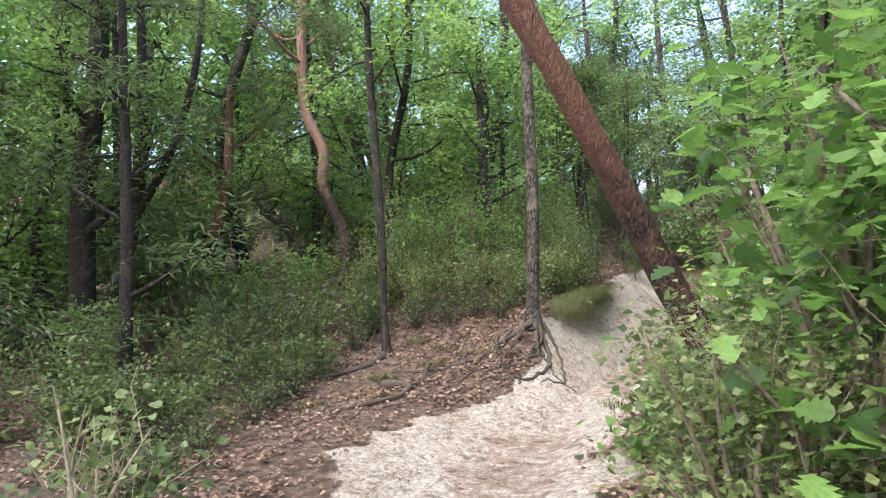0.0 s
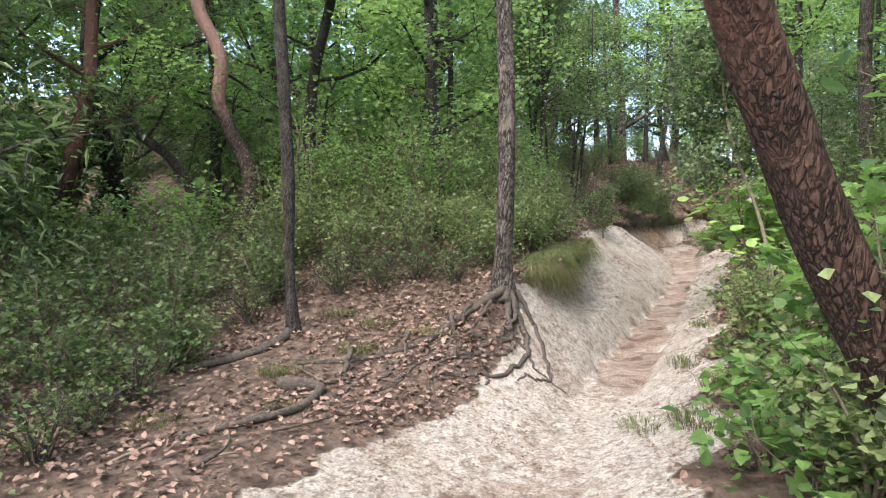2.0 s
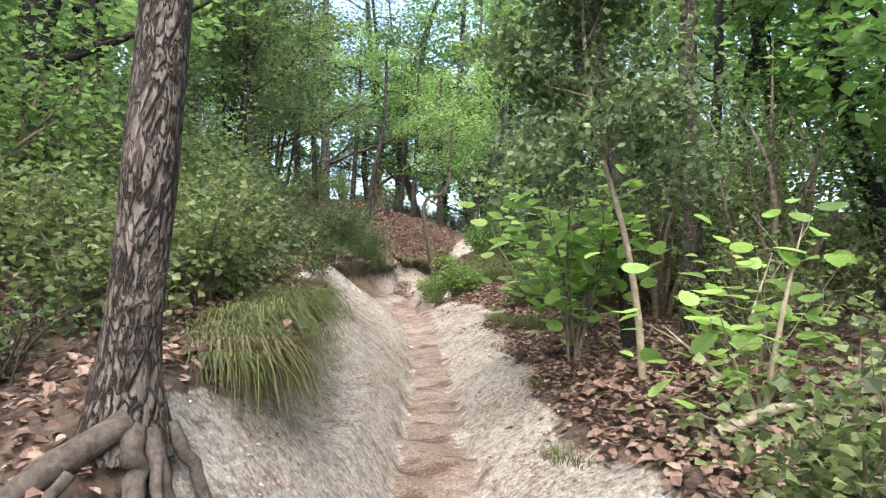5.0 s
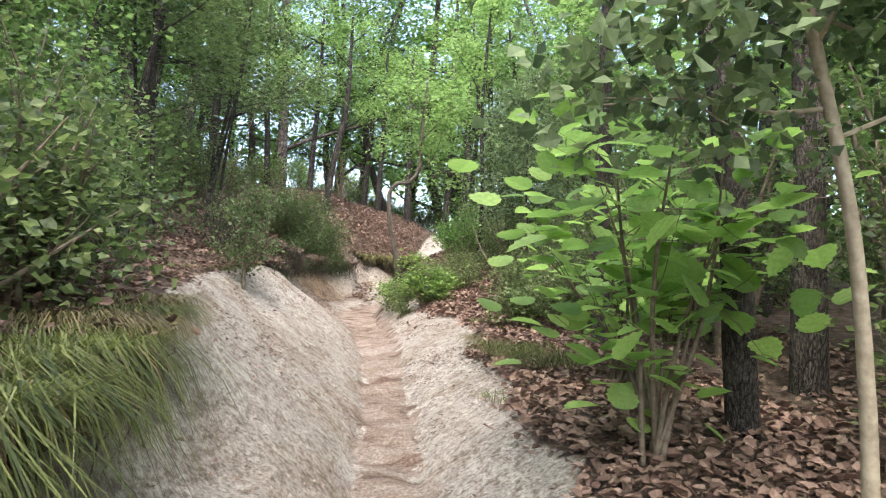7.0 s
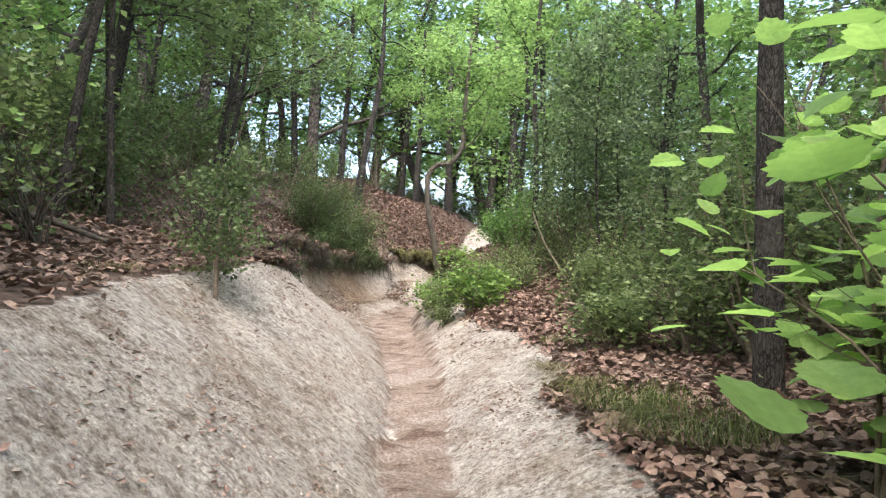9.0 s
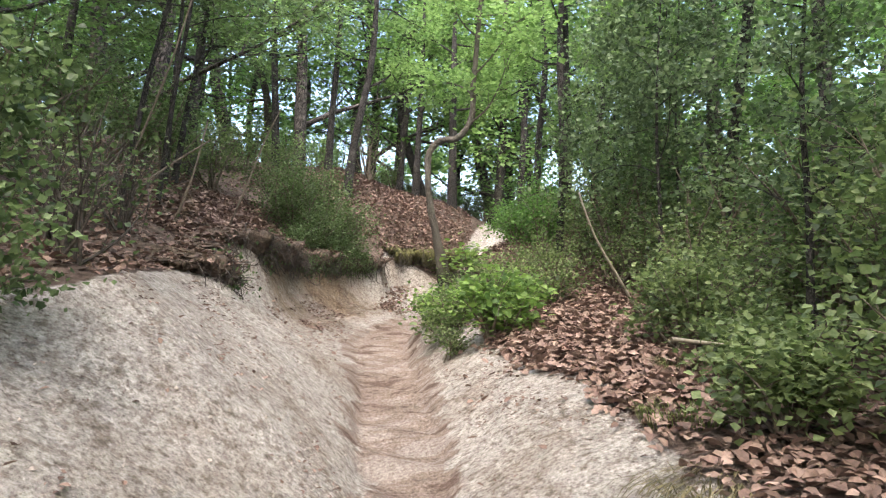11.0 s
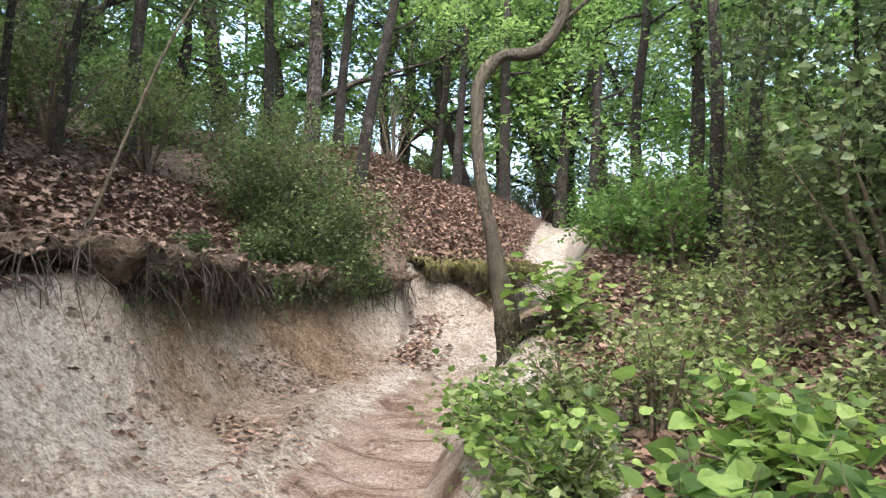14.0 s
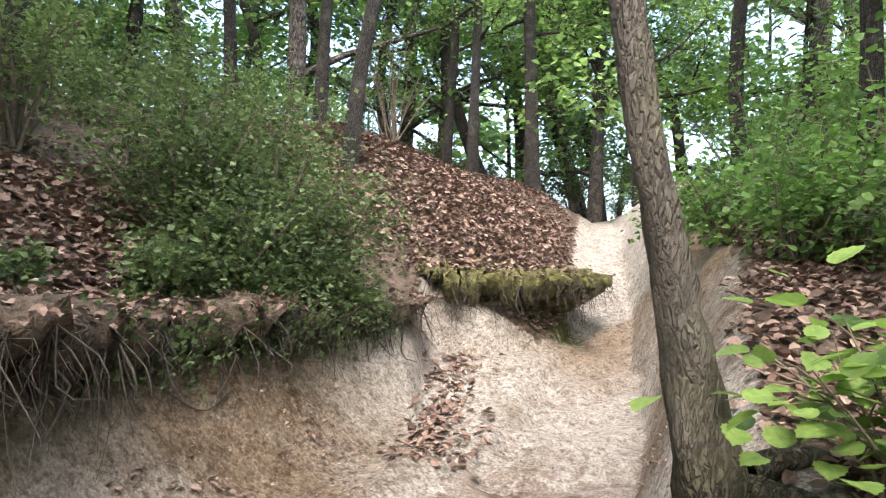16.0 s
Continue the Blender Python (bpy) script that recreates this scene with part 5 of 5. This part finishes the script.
def build_litter():
    rng = np.random.default_rng(55)
    litter("fallen_leaves", rng, 17000, (-6.5, -0.6, 4.0, 14.0), "brown fallen leaves under the trees", 0.052)
    litter("fallen_leaves", rng, 14000, (-6.0, -1.0, 14.0, 29.5), "reddish-brown fallen leaves on the high bank", 0.06)
    litter("fallen_leaves", rng, 9500, (0.2, 3.6, 3.0, 19.0), "brown fallen leaves along the sunken trail", 0.058)
    litter("fallen_leaves", rng, 12000, (0.1, 3.3, 19.0, 30.0), "reddish fallen leaves beside the bright bush", 0.062)
    litter("fallen_leaves", rng, 12000, (-5.0, 0.9, 29.9, 38.0), "thick russet leaves covering the rise", 0.07)
    litter("fallen_leaves", rng, 4000, (-10, 8, 2.0, 40.0), "scattered dead leaves deeper in the wood", 0.075)
    litter("fallen_leaves", rng, 9500, (0.45, 2.4, 18.6, 24.2), "deep red-brown leaf litter on the low bank", 0.088, 0.02, 1.0, LOBED)
    litter("fallen_leaves", rng, 4500, (0.6, 2.2, 12.6, 18.6), "red-brown leaf litter on the low bank", 0.068, 0.02, 1.0)
    litter("fallen_leaves", rng, 2500, (0.9, 2.6, 9.6, 12.6), "brown leaf litter round fallen branches", 0.075, 0.03, 1.0)
    litter("fallen_leaves", rng, 6500, (-4.4, -2.0, 22.3, 29.2), "large russet leaves thick on the high bank", 0.088, 0.02, 1.0, LOBED)
    litter("fallen_leaves", rng, 6500, (-3.2, 0.6, 30.2, 34.0), "large russet leaves thick on the rise", 0.088, 0.02, 1.0, LOBED)
    # crumbs of bark and leaf on the bare slopes
    x, y = rng.uniform(-2.6, 1.2, 42000), rng.uniform(4, 29.5, 42000)
    sand, floor, _, _ = cover(x, y)
    trail = step(0.55, 0.75, value_noise(x * 5 + y * 2.2, y * 1.2 - x * 0.6, 99) * 0.7 + value_noise(x * 9, y * 9, 98) * 0.3)
    keep = (sand > 0.4) & (floor < 0.4) & (rng.uniform(0, 1, 42000) < 0.04 + 0.8 * trail)
    x, y = x[keep], y[keep]
    me = leaves("forest_debris", rng, np.stack([x, y, land(x, y) + 0.006], 1), DEAD_LEAF, 0.032, CURLED, 0.5, 0.75, None, 0.0)
    tagged(new("forest_debris", me), "crumbs of dead leaf and bark on the sand", "debris", kind="stuff")
    n = 1500
    y = rng.uniform(23.4, 27.6, n)
    x = rng.normal(-1.85, 0.26, n)
    clump = value_noise(x * 2.2, y * 1.6, 19) > 0.42
    x, y = x[clump], y[clump]
    me = leaves("leaf_drift", rng, np.stack([x, y, land(x, y) + 0.015], 1), DEAD_LEAF, 0.05, CURLED, 0.6, 0.7, None, 0.05)
    tagged(new("leaf_drift", me), "leaf crumbs slid down the undercut bank", "leaf litter", kind="stuff")
    # drift of leaves in the gully at the bend
    n = 420
    x, y = rng.normal(-0.95, 0.16, n), rng.uniform(27.4, 29.7, n)
    me = leaves("leaf_drift", rng, np.stack([x, y, land(x, y) + 0.02], 1), DEAD_LEAF, 0.08, CURLED, 0.6, 0.6, None, 0.05)
    tagged(new("leaf_drift", me), "drift of brown leaves at the gully's foot", "leaf litter", kind="stuff")


def build_gravel():
    """Grit and small stones on the bare slopes."""
    rng = np.random.default_rng(61)
    v0 = np.array([(1, 0, 0), (-1, 0, 0), (0, 1, 0), (0, -1, 0), (0, 0, 0.7), (0, 0, -0.7)], float)
    f0 = np.array([(0, 2, 4), (2, 1, 4), (1, 3, 4), (3, 0, 4), (2, 0, 5), (1, 2, 5), (3, 1, 5), (0, 3, 5)])
    x, y = rng.uniform(-3.0, 1.6, 60000), rng.uniform(3.5, 31, 60000)
    sand, floor, _, _ = cover(x, y)
    clump = value_noise(x * 1.3, y * 1.3, 15)
    keep = (sand > 0.5) & (floor < 0.35) & (rng.uniform(0, 1, 60000) < 0.25 + 0.7 * clump)
    x, y = x[keep][:10000], y[keep][:10000]
    n = len(x)
    size = 0.004 + 0.011 * rng.uniform(0, 1, n) ** 4
    yaw = rng.uniform(0, 6.28, n)
    c, s = np.cos(yaw), np.sin(yaw)
    stretch = rng.uniform(0.6, 1.3, (n, 6, 3))
    v = v0[None] * stretch
    v = np.stack([v[..., 0] * c[:, None] - v[..., 1] * s[:, None], v[..., 0] * s[:, None] + v[..., 1] * c[:, None], v[..., 2]], -1) * size[:, None, None]
    v = v + np.stack([x, y, land(x, y) + size * 0.2], 1)[:, None]
    me = mesh_of("gravel", v.reshape(-1, 3), (f0[None] + 6 * np.arange(n)[:, None, None]).reshape(-1, 3), STONE)
    tagged(new("gravel", me), "pale grit and pebbles on the sandy slopes", "gravel", kind="stuff")


def stone(rng, x, y, r, label):
    bm = bmesh.new()
    bmesh.ops.create_icosphere(bm, subdivisions=2, radius=r)
    for p in bm.verts:
        p.co *= 1 + 0.35 * (noise.noise(p.co * (2.2 / r) + Vector((x, y, 0))))
        p.co.z *= 0.6
    me = bpy.data.meshes.new("stone")
    bm.to_mesh(me)
    bm.free()
    me.materials.append(STONE)
    ob = new("stone", me)
    ob.matrix_basis = pose(x, y, ground_at(x, y) + r * 0.15, 0, 0, rng.uniform(0, 360))
    return tagged(ob, label, "stone", "stones on the trail")


def overhang(name, rng, line, label, nose=0.16, thick=0.16, back=0.45, fringe=60, hang=0.22, mat=None, stout=0.006, level=None):
    """A lip of rooty turf that juts out over a cut bank, along a line of x, y; the way out is to the line's other side."""
    p = spline([(x, y, 0, 0) for x, y in line], 110)[:, :2]
    t = np.gradient(p, axis=0)
    t /= np.linalg.norm(t, axis=1)[:, None]
    out = np.stack([t[:, 1], -t[:, 0]], 1)
    n = len(p)
    u = np.linspace(0, 1, n)
    span = np.linalg.norm(p[-1] - p[0])
    fade = np.clip(np.sin(np.pi * u) * 2.5, 0, 1)
    wav = np.clip(0.75 + 2.2 * fbm(u * span * 2.2 + line[0][0], u * 0 + line[0][1], 5), 0.05, 1.7)
    sag = np.clip(0.8 + 1.8 * fbm(u * span * 3.5 + line[0][0], u * 0 + 4.4, 6), 0.3, 1.6)
    top = land(p[:, 0] - out[:, 0] * back * 0.5, p[:, 1] - out[:, 1] * back * 0.5)
    if level:
        top = np.full(n, level)
    rows = []
    for off, dz in ((-back, -0.05), (-back * 0.55, 0.006), (-0.1, 0.0), (nose * 0.6, -0.015), (nose * 0.95, -0.2 * thick), (nose, -0.5 * thick), (nose * 0.6, -0.9 * thick), (nose * 0.1, -1.1 * thick), (-0.3, -1.3 * thick)):
        q = p + out * (off * np.where(off > 0, fade * wav, 1))[:, None] + rng.normal(0, 0.03 if off > -0.2 else 0.014, (n, 2))
        base = land(q[:, 0], q[:, 1]) if off <= -back * 0.5 else top
        z = base + dz * (fade * sag if dz < -0.06 else 1) + rng.normal(0, 0.022, n)
        rows.append(np.c_[q, z])
    v = np.stack(rows, 1)
    k = v.shape[1]
    i, j = np.meshgrid(np.arange(n - 1), np.arange(k - 1), indexing="ij")
    f = np.stack([i * k + j, i * k + j + 1, (i + 1) * k + j + 1, (i + 1) * k + j], -1).reshape(-1, 4)
    base = v[n // 2, 2]
    e = thing(name, base, label, "bank")
    part("turf", mesh_of("turf", v.reshape(-1, 3) - base, f, mat or TURF, True), e)
    bed = v[:, 1:5].reshape(-1, 3) - base
    at = bed[rng.integers(0, len(bed), int(span * 170))] + rng.normal(0, 0.05, (int(span * 170), 3)) * np.array([1, 1, 0.2]) + np.array([0, 0, 0.02])
    tagged(part("leaf_cover", leaves("leaf_cover", rng, at, DEAD_LEAF, 0.055, CURLED, 0.6, 0.6, None, 0.05), e, "dead leaves lying on the lip"), kind="stuff")
    threads = []
    for _ in range(fringe):
        a = int(rng.integers(2, n - 2))
        s = v[a, int(rng.integers(4, 7))] - base
        d = np.array([*(out[a] * rng.uniform(-0.1, 0.5)), -1]) * hang * rng.uniform(0.3, 1.2)
        side = rng.normal(0, 0.07, 3)
        d = d + rng.normal(0, 0.06, 3)
        r = 0.002 + (stout - 0.002) * rng.uniform(0, 1) ** 3
        threads.append(tube(spline([(*s, r), (*(s + d * 0.5 + side), r * 0.8), (*(s + d), r * 0.3)], 5), 4))
    tagged(part("root_fringe", mesh_of("root_fringe", *joined(threads), ROOT_BARK, True), e, "hanging root threads"), kind="stuff")
    return e


def branch_on_ground(name, rng, pts, r, label, mat, lift=0.03, category="branch"):
    """A dead branch or log lying on the ground along x, y."""
    line = [(x, y, ground_at(x, y) + lift + h, r * (1 - 0.5 * k / (len(pts) - 1))) for k, (x, y, h) in enumerate(pts)]
    b = np.array(line[0][:3])
    me = swept([(*(np.array(p[:3]) - b), p[3]) for p in line], 24 if r > 0.016 else 8, 8 if r > 0.016 else 5, 0.1, int(rng.integers(1e6)), name, mat)
    ob = new(name, me)
    ob.matrix_basis = pose(*b)
    return tagged(ob, label, category)


def hanging_root(rng, y, r, drop):
    """A crooked root that leaves the bank's lip and curls down its face."""
    x = crest(y) - 0.05
    p, way, pts = np.array([x - 0.15, y, ground_at(x - 0.3, y) - 0.06]), np.array([0.8, rng.normal(0, 0.5), 0.05]), []
    for k in range(8):
        pts.append((*p, r * (1 - 0.11 * k)))
        way = way + rng.normal(0, 0.45, 3) + np.array([-0.05, 0, -0.35])
        way /= np.linalg.norm(way)
        p = p + way * (0.1 + drop) / 6
        p[2] = max(p[2], ground_at(p[0], p[1]) + 0.004)
    base = np.array(pts[0][:3])
    ob = new("exposed_root", swept([(*(np.array(q[:3]) - base), q[3]) for q in pts], 26, 6, 0.14, int(rng.integers(1e6)), "exposed_root", ROOT_BARK))
    ob.matrix_basis = pose(*base)
    return tagged(ob, "gnarled bare root curling from the undercut bank", "root", "roots of the undercut bank")


def build_banks():
    rng = np.random.default_rng(81)
    overhang("turf_overhang", rng, [(crest(y), y) for y in (10.4, 11.2, 12.2, 13.3)], "grassy turf lip overhanging the sandy bank", 0.3, 0.26, 0.5, 60, 0.2)
    overhang("turf_overhang", rng, [(crest(y, 0.02), y) for y in (20.2, 20.8, 21.4, 22.1, 22.8)], "crumbling root-bound lip over a dark hollow", 0.2, 0.34, 0.5, 200, 0.34)
    overhang("turf_overhang", rng, [(crest(y, 0.03), y) for y in (23.2, 24.4, 25.8, 27.2, 28.4, 29.4)], "dark root-bound lip of the undercut bank", 0.36, 0.32, 0.7, 460, 0.4, stout=0.009)
    overhang("turf_overhang", rng, [(-1.35, 30.15), (-0.9, 30.2), (-0.4, 30.2), (0.0, 30.3), (0.28, 30.65), (0.36, 31.2)], "mossy turf lip overhanging a sandy hollow", 0.48, 0.42, 0.7, 260, 0.32, MOSS_TURF, level=2.66)
    for x, y, n, L, mat, droop, lean, label in (
        (-2.2, 9.45, 160, 0.3, GRASS, 0.6, (0, 0), "small green grass tuft among dead leaves"),
        (-2.75, 9.6, 160, 0.28, GRASS, 0.6, (0, 0), "small green grass tuft among dead leaves"),
        (-1.85, 7.6, 170, 0.25, GRASS, 0.6, (0, 0), "small green grass tuft among dead leaves"),
        (-2.6, 7.0, 170, 0.25, GRASS, 0.6, (0, 0), "small green grass tuft among dead leaves"),
        (-3.2, 6.3, 170, 0.25, GRASS, 0.6, (0, 0), "small green grass tuft among dead leaves"),
        (-1.3, 9.15, 110, 0.3, DRY_GRASS, 0.9, (0, -0.5), "dry grass tuft over a bare root"),
        (0.75, 9.7, 150, 0.3, GRASS, 0.55, (0, 0), "fresh green grass tuft at the trail's edge"),
        (0.9, 12.7, 130, 0.22, GRASS, 0.6, (0, 0), "short green grass tuft on the bank"),
        (0.82, 14.9, 130, 0.22, GRASS, 0.6, (0, 0), "short green grass tuft on the bank"),
        (1.35, 15.7, 420, 0.75, GRASS, 0.75, (-0.4, -0.3), "tall fresh green grass on the bank"),
        (1.2, 16.4, 380, 0.7, GRASS, 0.75, (-0.4, -0.3), "tall fresh green grass on the bank"),
        (1.05, 17.0, 200, 0.4, DRY_GRASS, 0.9, (-0.6, -0.3), "dry grass hanging down the bank"),
        (1.0, 17.6, 200, 0.36, DRY_GRASS, 0.9, (-0.6, -0.3), "dry grass hanging down the bank"),
        (1.1, 15.9, 160, 0.3, DRY_GRASS, 0.9, (-0.5, -0.3), "dry grass hanging down the bank"),
        (-2.25, 16.9, 200, 0.35, DRY_GRASS, 0.8, (0.3, -0.4), "pale dry grass tuft on the crest"),
        (-2.0, 17.7, 160, 0.25, GRASS, 0.7, (0.2, -0.2), "short grass tuft on the crest"),
        (-0.02, 24.72, 120, 0.14, GRASS, 0.7, (-0.2, -0.3), "short mossy grass at the kinked tree's foot"),
        (0.25, 24.78, 120, 0.14, GRASS, 0.7, (0, -0.3), "short mossy grass at the kinked tree's foot"),
        (1.15, 18.3, 200, 0.35, GRASS, 0.6, (-0.2, -0.2), "fresh green grass tuft on the bank"),
        (1.6, 19.4, 220, 0.35, GRASS, 0.6, (-0.2, -0.2), "fresh green grass tuft on the bank"),
        (0.95, 8.1, 220, 0.32, GRASS, 0.6, (-0.2, 0), "fresh green grass tuft at the trail's edge"),
        (1.1, 8.7, 220, 0.34, GRASS, 0.6, (-0.2, 0), "fresh green grass tuft at the trail's edge"),
        (-2.0, 8.75, 220, 0.26, GRASS, 0.6, (0, -0.2), "small green grass tuft among dead leaves"),
        (-1.6, 9.3, 200, 0.26, DRY_GRASS, 0.8, (0, -0.4), "dry grass tuft over a bare root"),
        (-2.35, 8.1, 220, 0.28, GRASS, 0.6, (0, 0), "small green grass tuft among dead leaves"),
        (0.62, 8.3, 170, 0.26, GRASS, 0.6, (-0.2, 0), "fresh green grass tuft at the trail's edge"),
        (0.8, 11.2, 170, 0.22, GRASS, 0.6, (-0.2, 0), "short green grass tuft on the bank"),
        (-0.55, 30.25, 260, 0.16, GRASS, 0.8, (0, -0.3), "mossy grass on the turf lip"),
        (-0.2, 30.4, 200, 0.16, GRASS, 0.8, (0, -0.3), "mossy grass on the turf lip"),
    ):
        grass_tuft(rng, x, y, label, mat, n, 0.2 if L < 0.5 else 0.34, L, droop, lean)
    for k in range(17):
        y = 10.5 + 0.18 * k + rng.uniform(-0.06, 0.06)
        x = crest(y) + 0.06 + rng.uniform(-0.12, 0.1)
        dry = rng.uniform() < 0.3
        grass_tuft(rng, x, y, "dry grass tuft drooping over the bank" if dry else "olive grass tuft drooping over the bank", DRY_GRASS if dry else GRASS, 380, 0.22, rng.uniform(0.34, 0.56) if y < 12.2 else rng.uniform(0.2, 0.34), rng.uniform(1.0, 1.4), (0.45 + rng.uniform(-0.2, 0.2), rng.uniform(-0.5, 0.1)), ground_at(x - 0.35, y), "grass on the bank's lip")
    # snags, roots and sticks
    branch_on_ground("fallen_branch", rng, [(1.35, 10.75, 0.05), (1.8, 10.9, 0.1), (2.2, 10.95, 0.06), (2.9, 11.1, 0.1)], 0.035, "grey fallen branch on dead leaves", PALE_TWIG)
    branch_on_ground("fallen_branch", rng, [(1.5, 10.3, 0.02), (1.9, 10.6, 0.12), (2.4, 10.6, 0.05)], 0.022, "thin grey fallen branch", PALE_TWIG)
    branch_on_ground("fallen_branch", rng, [(-3.6, 17.9, 0.05), (-3.1, 17.75, 0.1), (-2.7, 17.85, 0.03)], 0.04, "bare root lying on the bank", ROOT_BARK)
    branch_on_ground("dead_branch", rng, [(1.2, 18.6, 0.3), (1.9, 19.2, 0.15), (2.4, 19.6, 0.05)], 0.014, "thin dead branch under the shrubs", PALE_TWIG)
    for k in range(46):
        x, y = (rng.uniform(-4.2, -1.3), rng.uniform(5, 11)) if k < 16 else ((rng.uniform(0.7, 2.2), rng.uniform(10, 25)) if k < 32 else (rng.uniform(-4.0, -2.0), rng.uniform(14.5, 27)))
        yaw, L = rng.uniform(0, 6.28), rng.uniform(0.2, 0.6)
        branch_on_ground("stick", rng, [(x, y, 0.01), (x + math.cos(yaw) * L * 0.5, y + math.sin(yaw) * L * 0.5, 0.03), (x + math.cos(yaw + 0.3) * L, y + math.sin(yaw + 0.3) * L, 0.01)], rng.uniform(0.006, 0.014), "thin dead stick lying in leaf litter", ROOT_BARK if k % 3 else TWIG, 0.012, "stick")
    for pts, r in (([(-3.12, 24.6, 0.0), (-2.85, 24.6, 0.9), (-2.6, 24.7, 1.9), (-2.45, 24.8, 2.6)], 0.022), ([(-3.3, 23.1, 0.0), (-3.1, 23.1, 0.7), (-2.95, 23.2, 1.6)], 0.024), ([(-3.4, 21.6, 0.0), (-3.1, 21.6, 0.8), (-2.75, 21.5, 1.8), (-2.5, 21.5, 2.8)], 0.02), ([(-3.6, 22.3, 0), (-3.2, 22.4, 0.6), (-2.7, 22.6, 1.3)], 0.022)):
        branch_on_ground("dead_sapling", rng, pts, r * 0.75, "thin bare stem leaning over the bank", TWIG, -0.05, "sapling")
    branch_on_ground("dead_sapling", rng, [(2.03, 21.7, 0.0), (1.72, 21.5, 0.45), (1.4, 21.3, 0.95), (1.25, 21.2, 1.3)], 0.016, "thin pale bare stem leaning across the shrubs", PALE_TWIG, -0.05, "sapling")
    for k in range(44):
        y = rng.uniform(23.9, 25.9) if k < 28 else rng.uniform(21.0, 28.6)
        hanging_root(rng, y, rng.uniform(0.006, 0.022) if k % 5 else rng.uniform(0.022, 0.034), rng.uniform(0.18, 0.5))
    for x, y, r in ((-0.55, 7.3, 0.035), (-0.1, 6.6, 0.03), (0.3, 8.8, 0.025), (-0.3, 5.8, 0.025), (-1.67, 25.9, 0.05), (0.35, 14.2, 0.03), (-0.5, 12.9, 0.03), (0.45, 17.2, 0.035)):
        stone(rng, x, y, r, "small pale stone half sunk in the sand")
    # pale bracket fungus on the root mass
    e = thing("bracket_fungus", (-2.8, 26.0, ground_at(-2.8, 26.0) + 0.1), "pale banded bracket fungus on the roots", "fungus")
    for k in range(4):
        ang = np.linspace(0, np.pi, 12)
        ring = [np.stack([np.cos(ang) * r + 0.03 * k, -np.sin(ang) * r * 0.7, np.full(12, 0.04 * k + h)], 1) for r, h in ((0.002, 0.012), (0.03, 0.014), (0.055, 0.004), (0.05, -0.004), (0.002, -0.006))]
        v = np.concatenate(ring)
        f = [(i * 12 + j, i * 12 + j + 1, (i + 1) * 12 + j + 1, (i + 1) * 12 + j) for i in range(4) for j in range(11)]
        part("bracket", mesh_of("bracket", v, np.array(f), PALE_TWIG, True), e)


build_trees()
wood()
build_shrubs()
build_banks()
build_litter()
build_gravel()
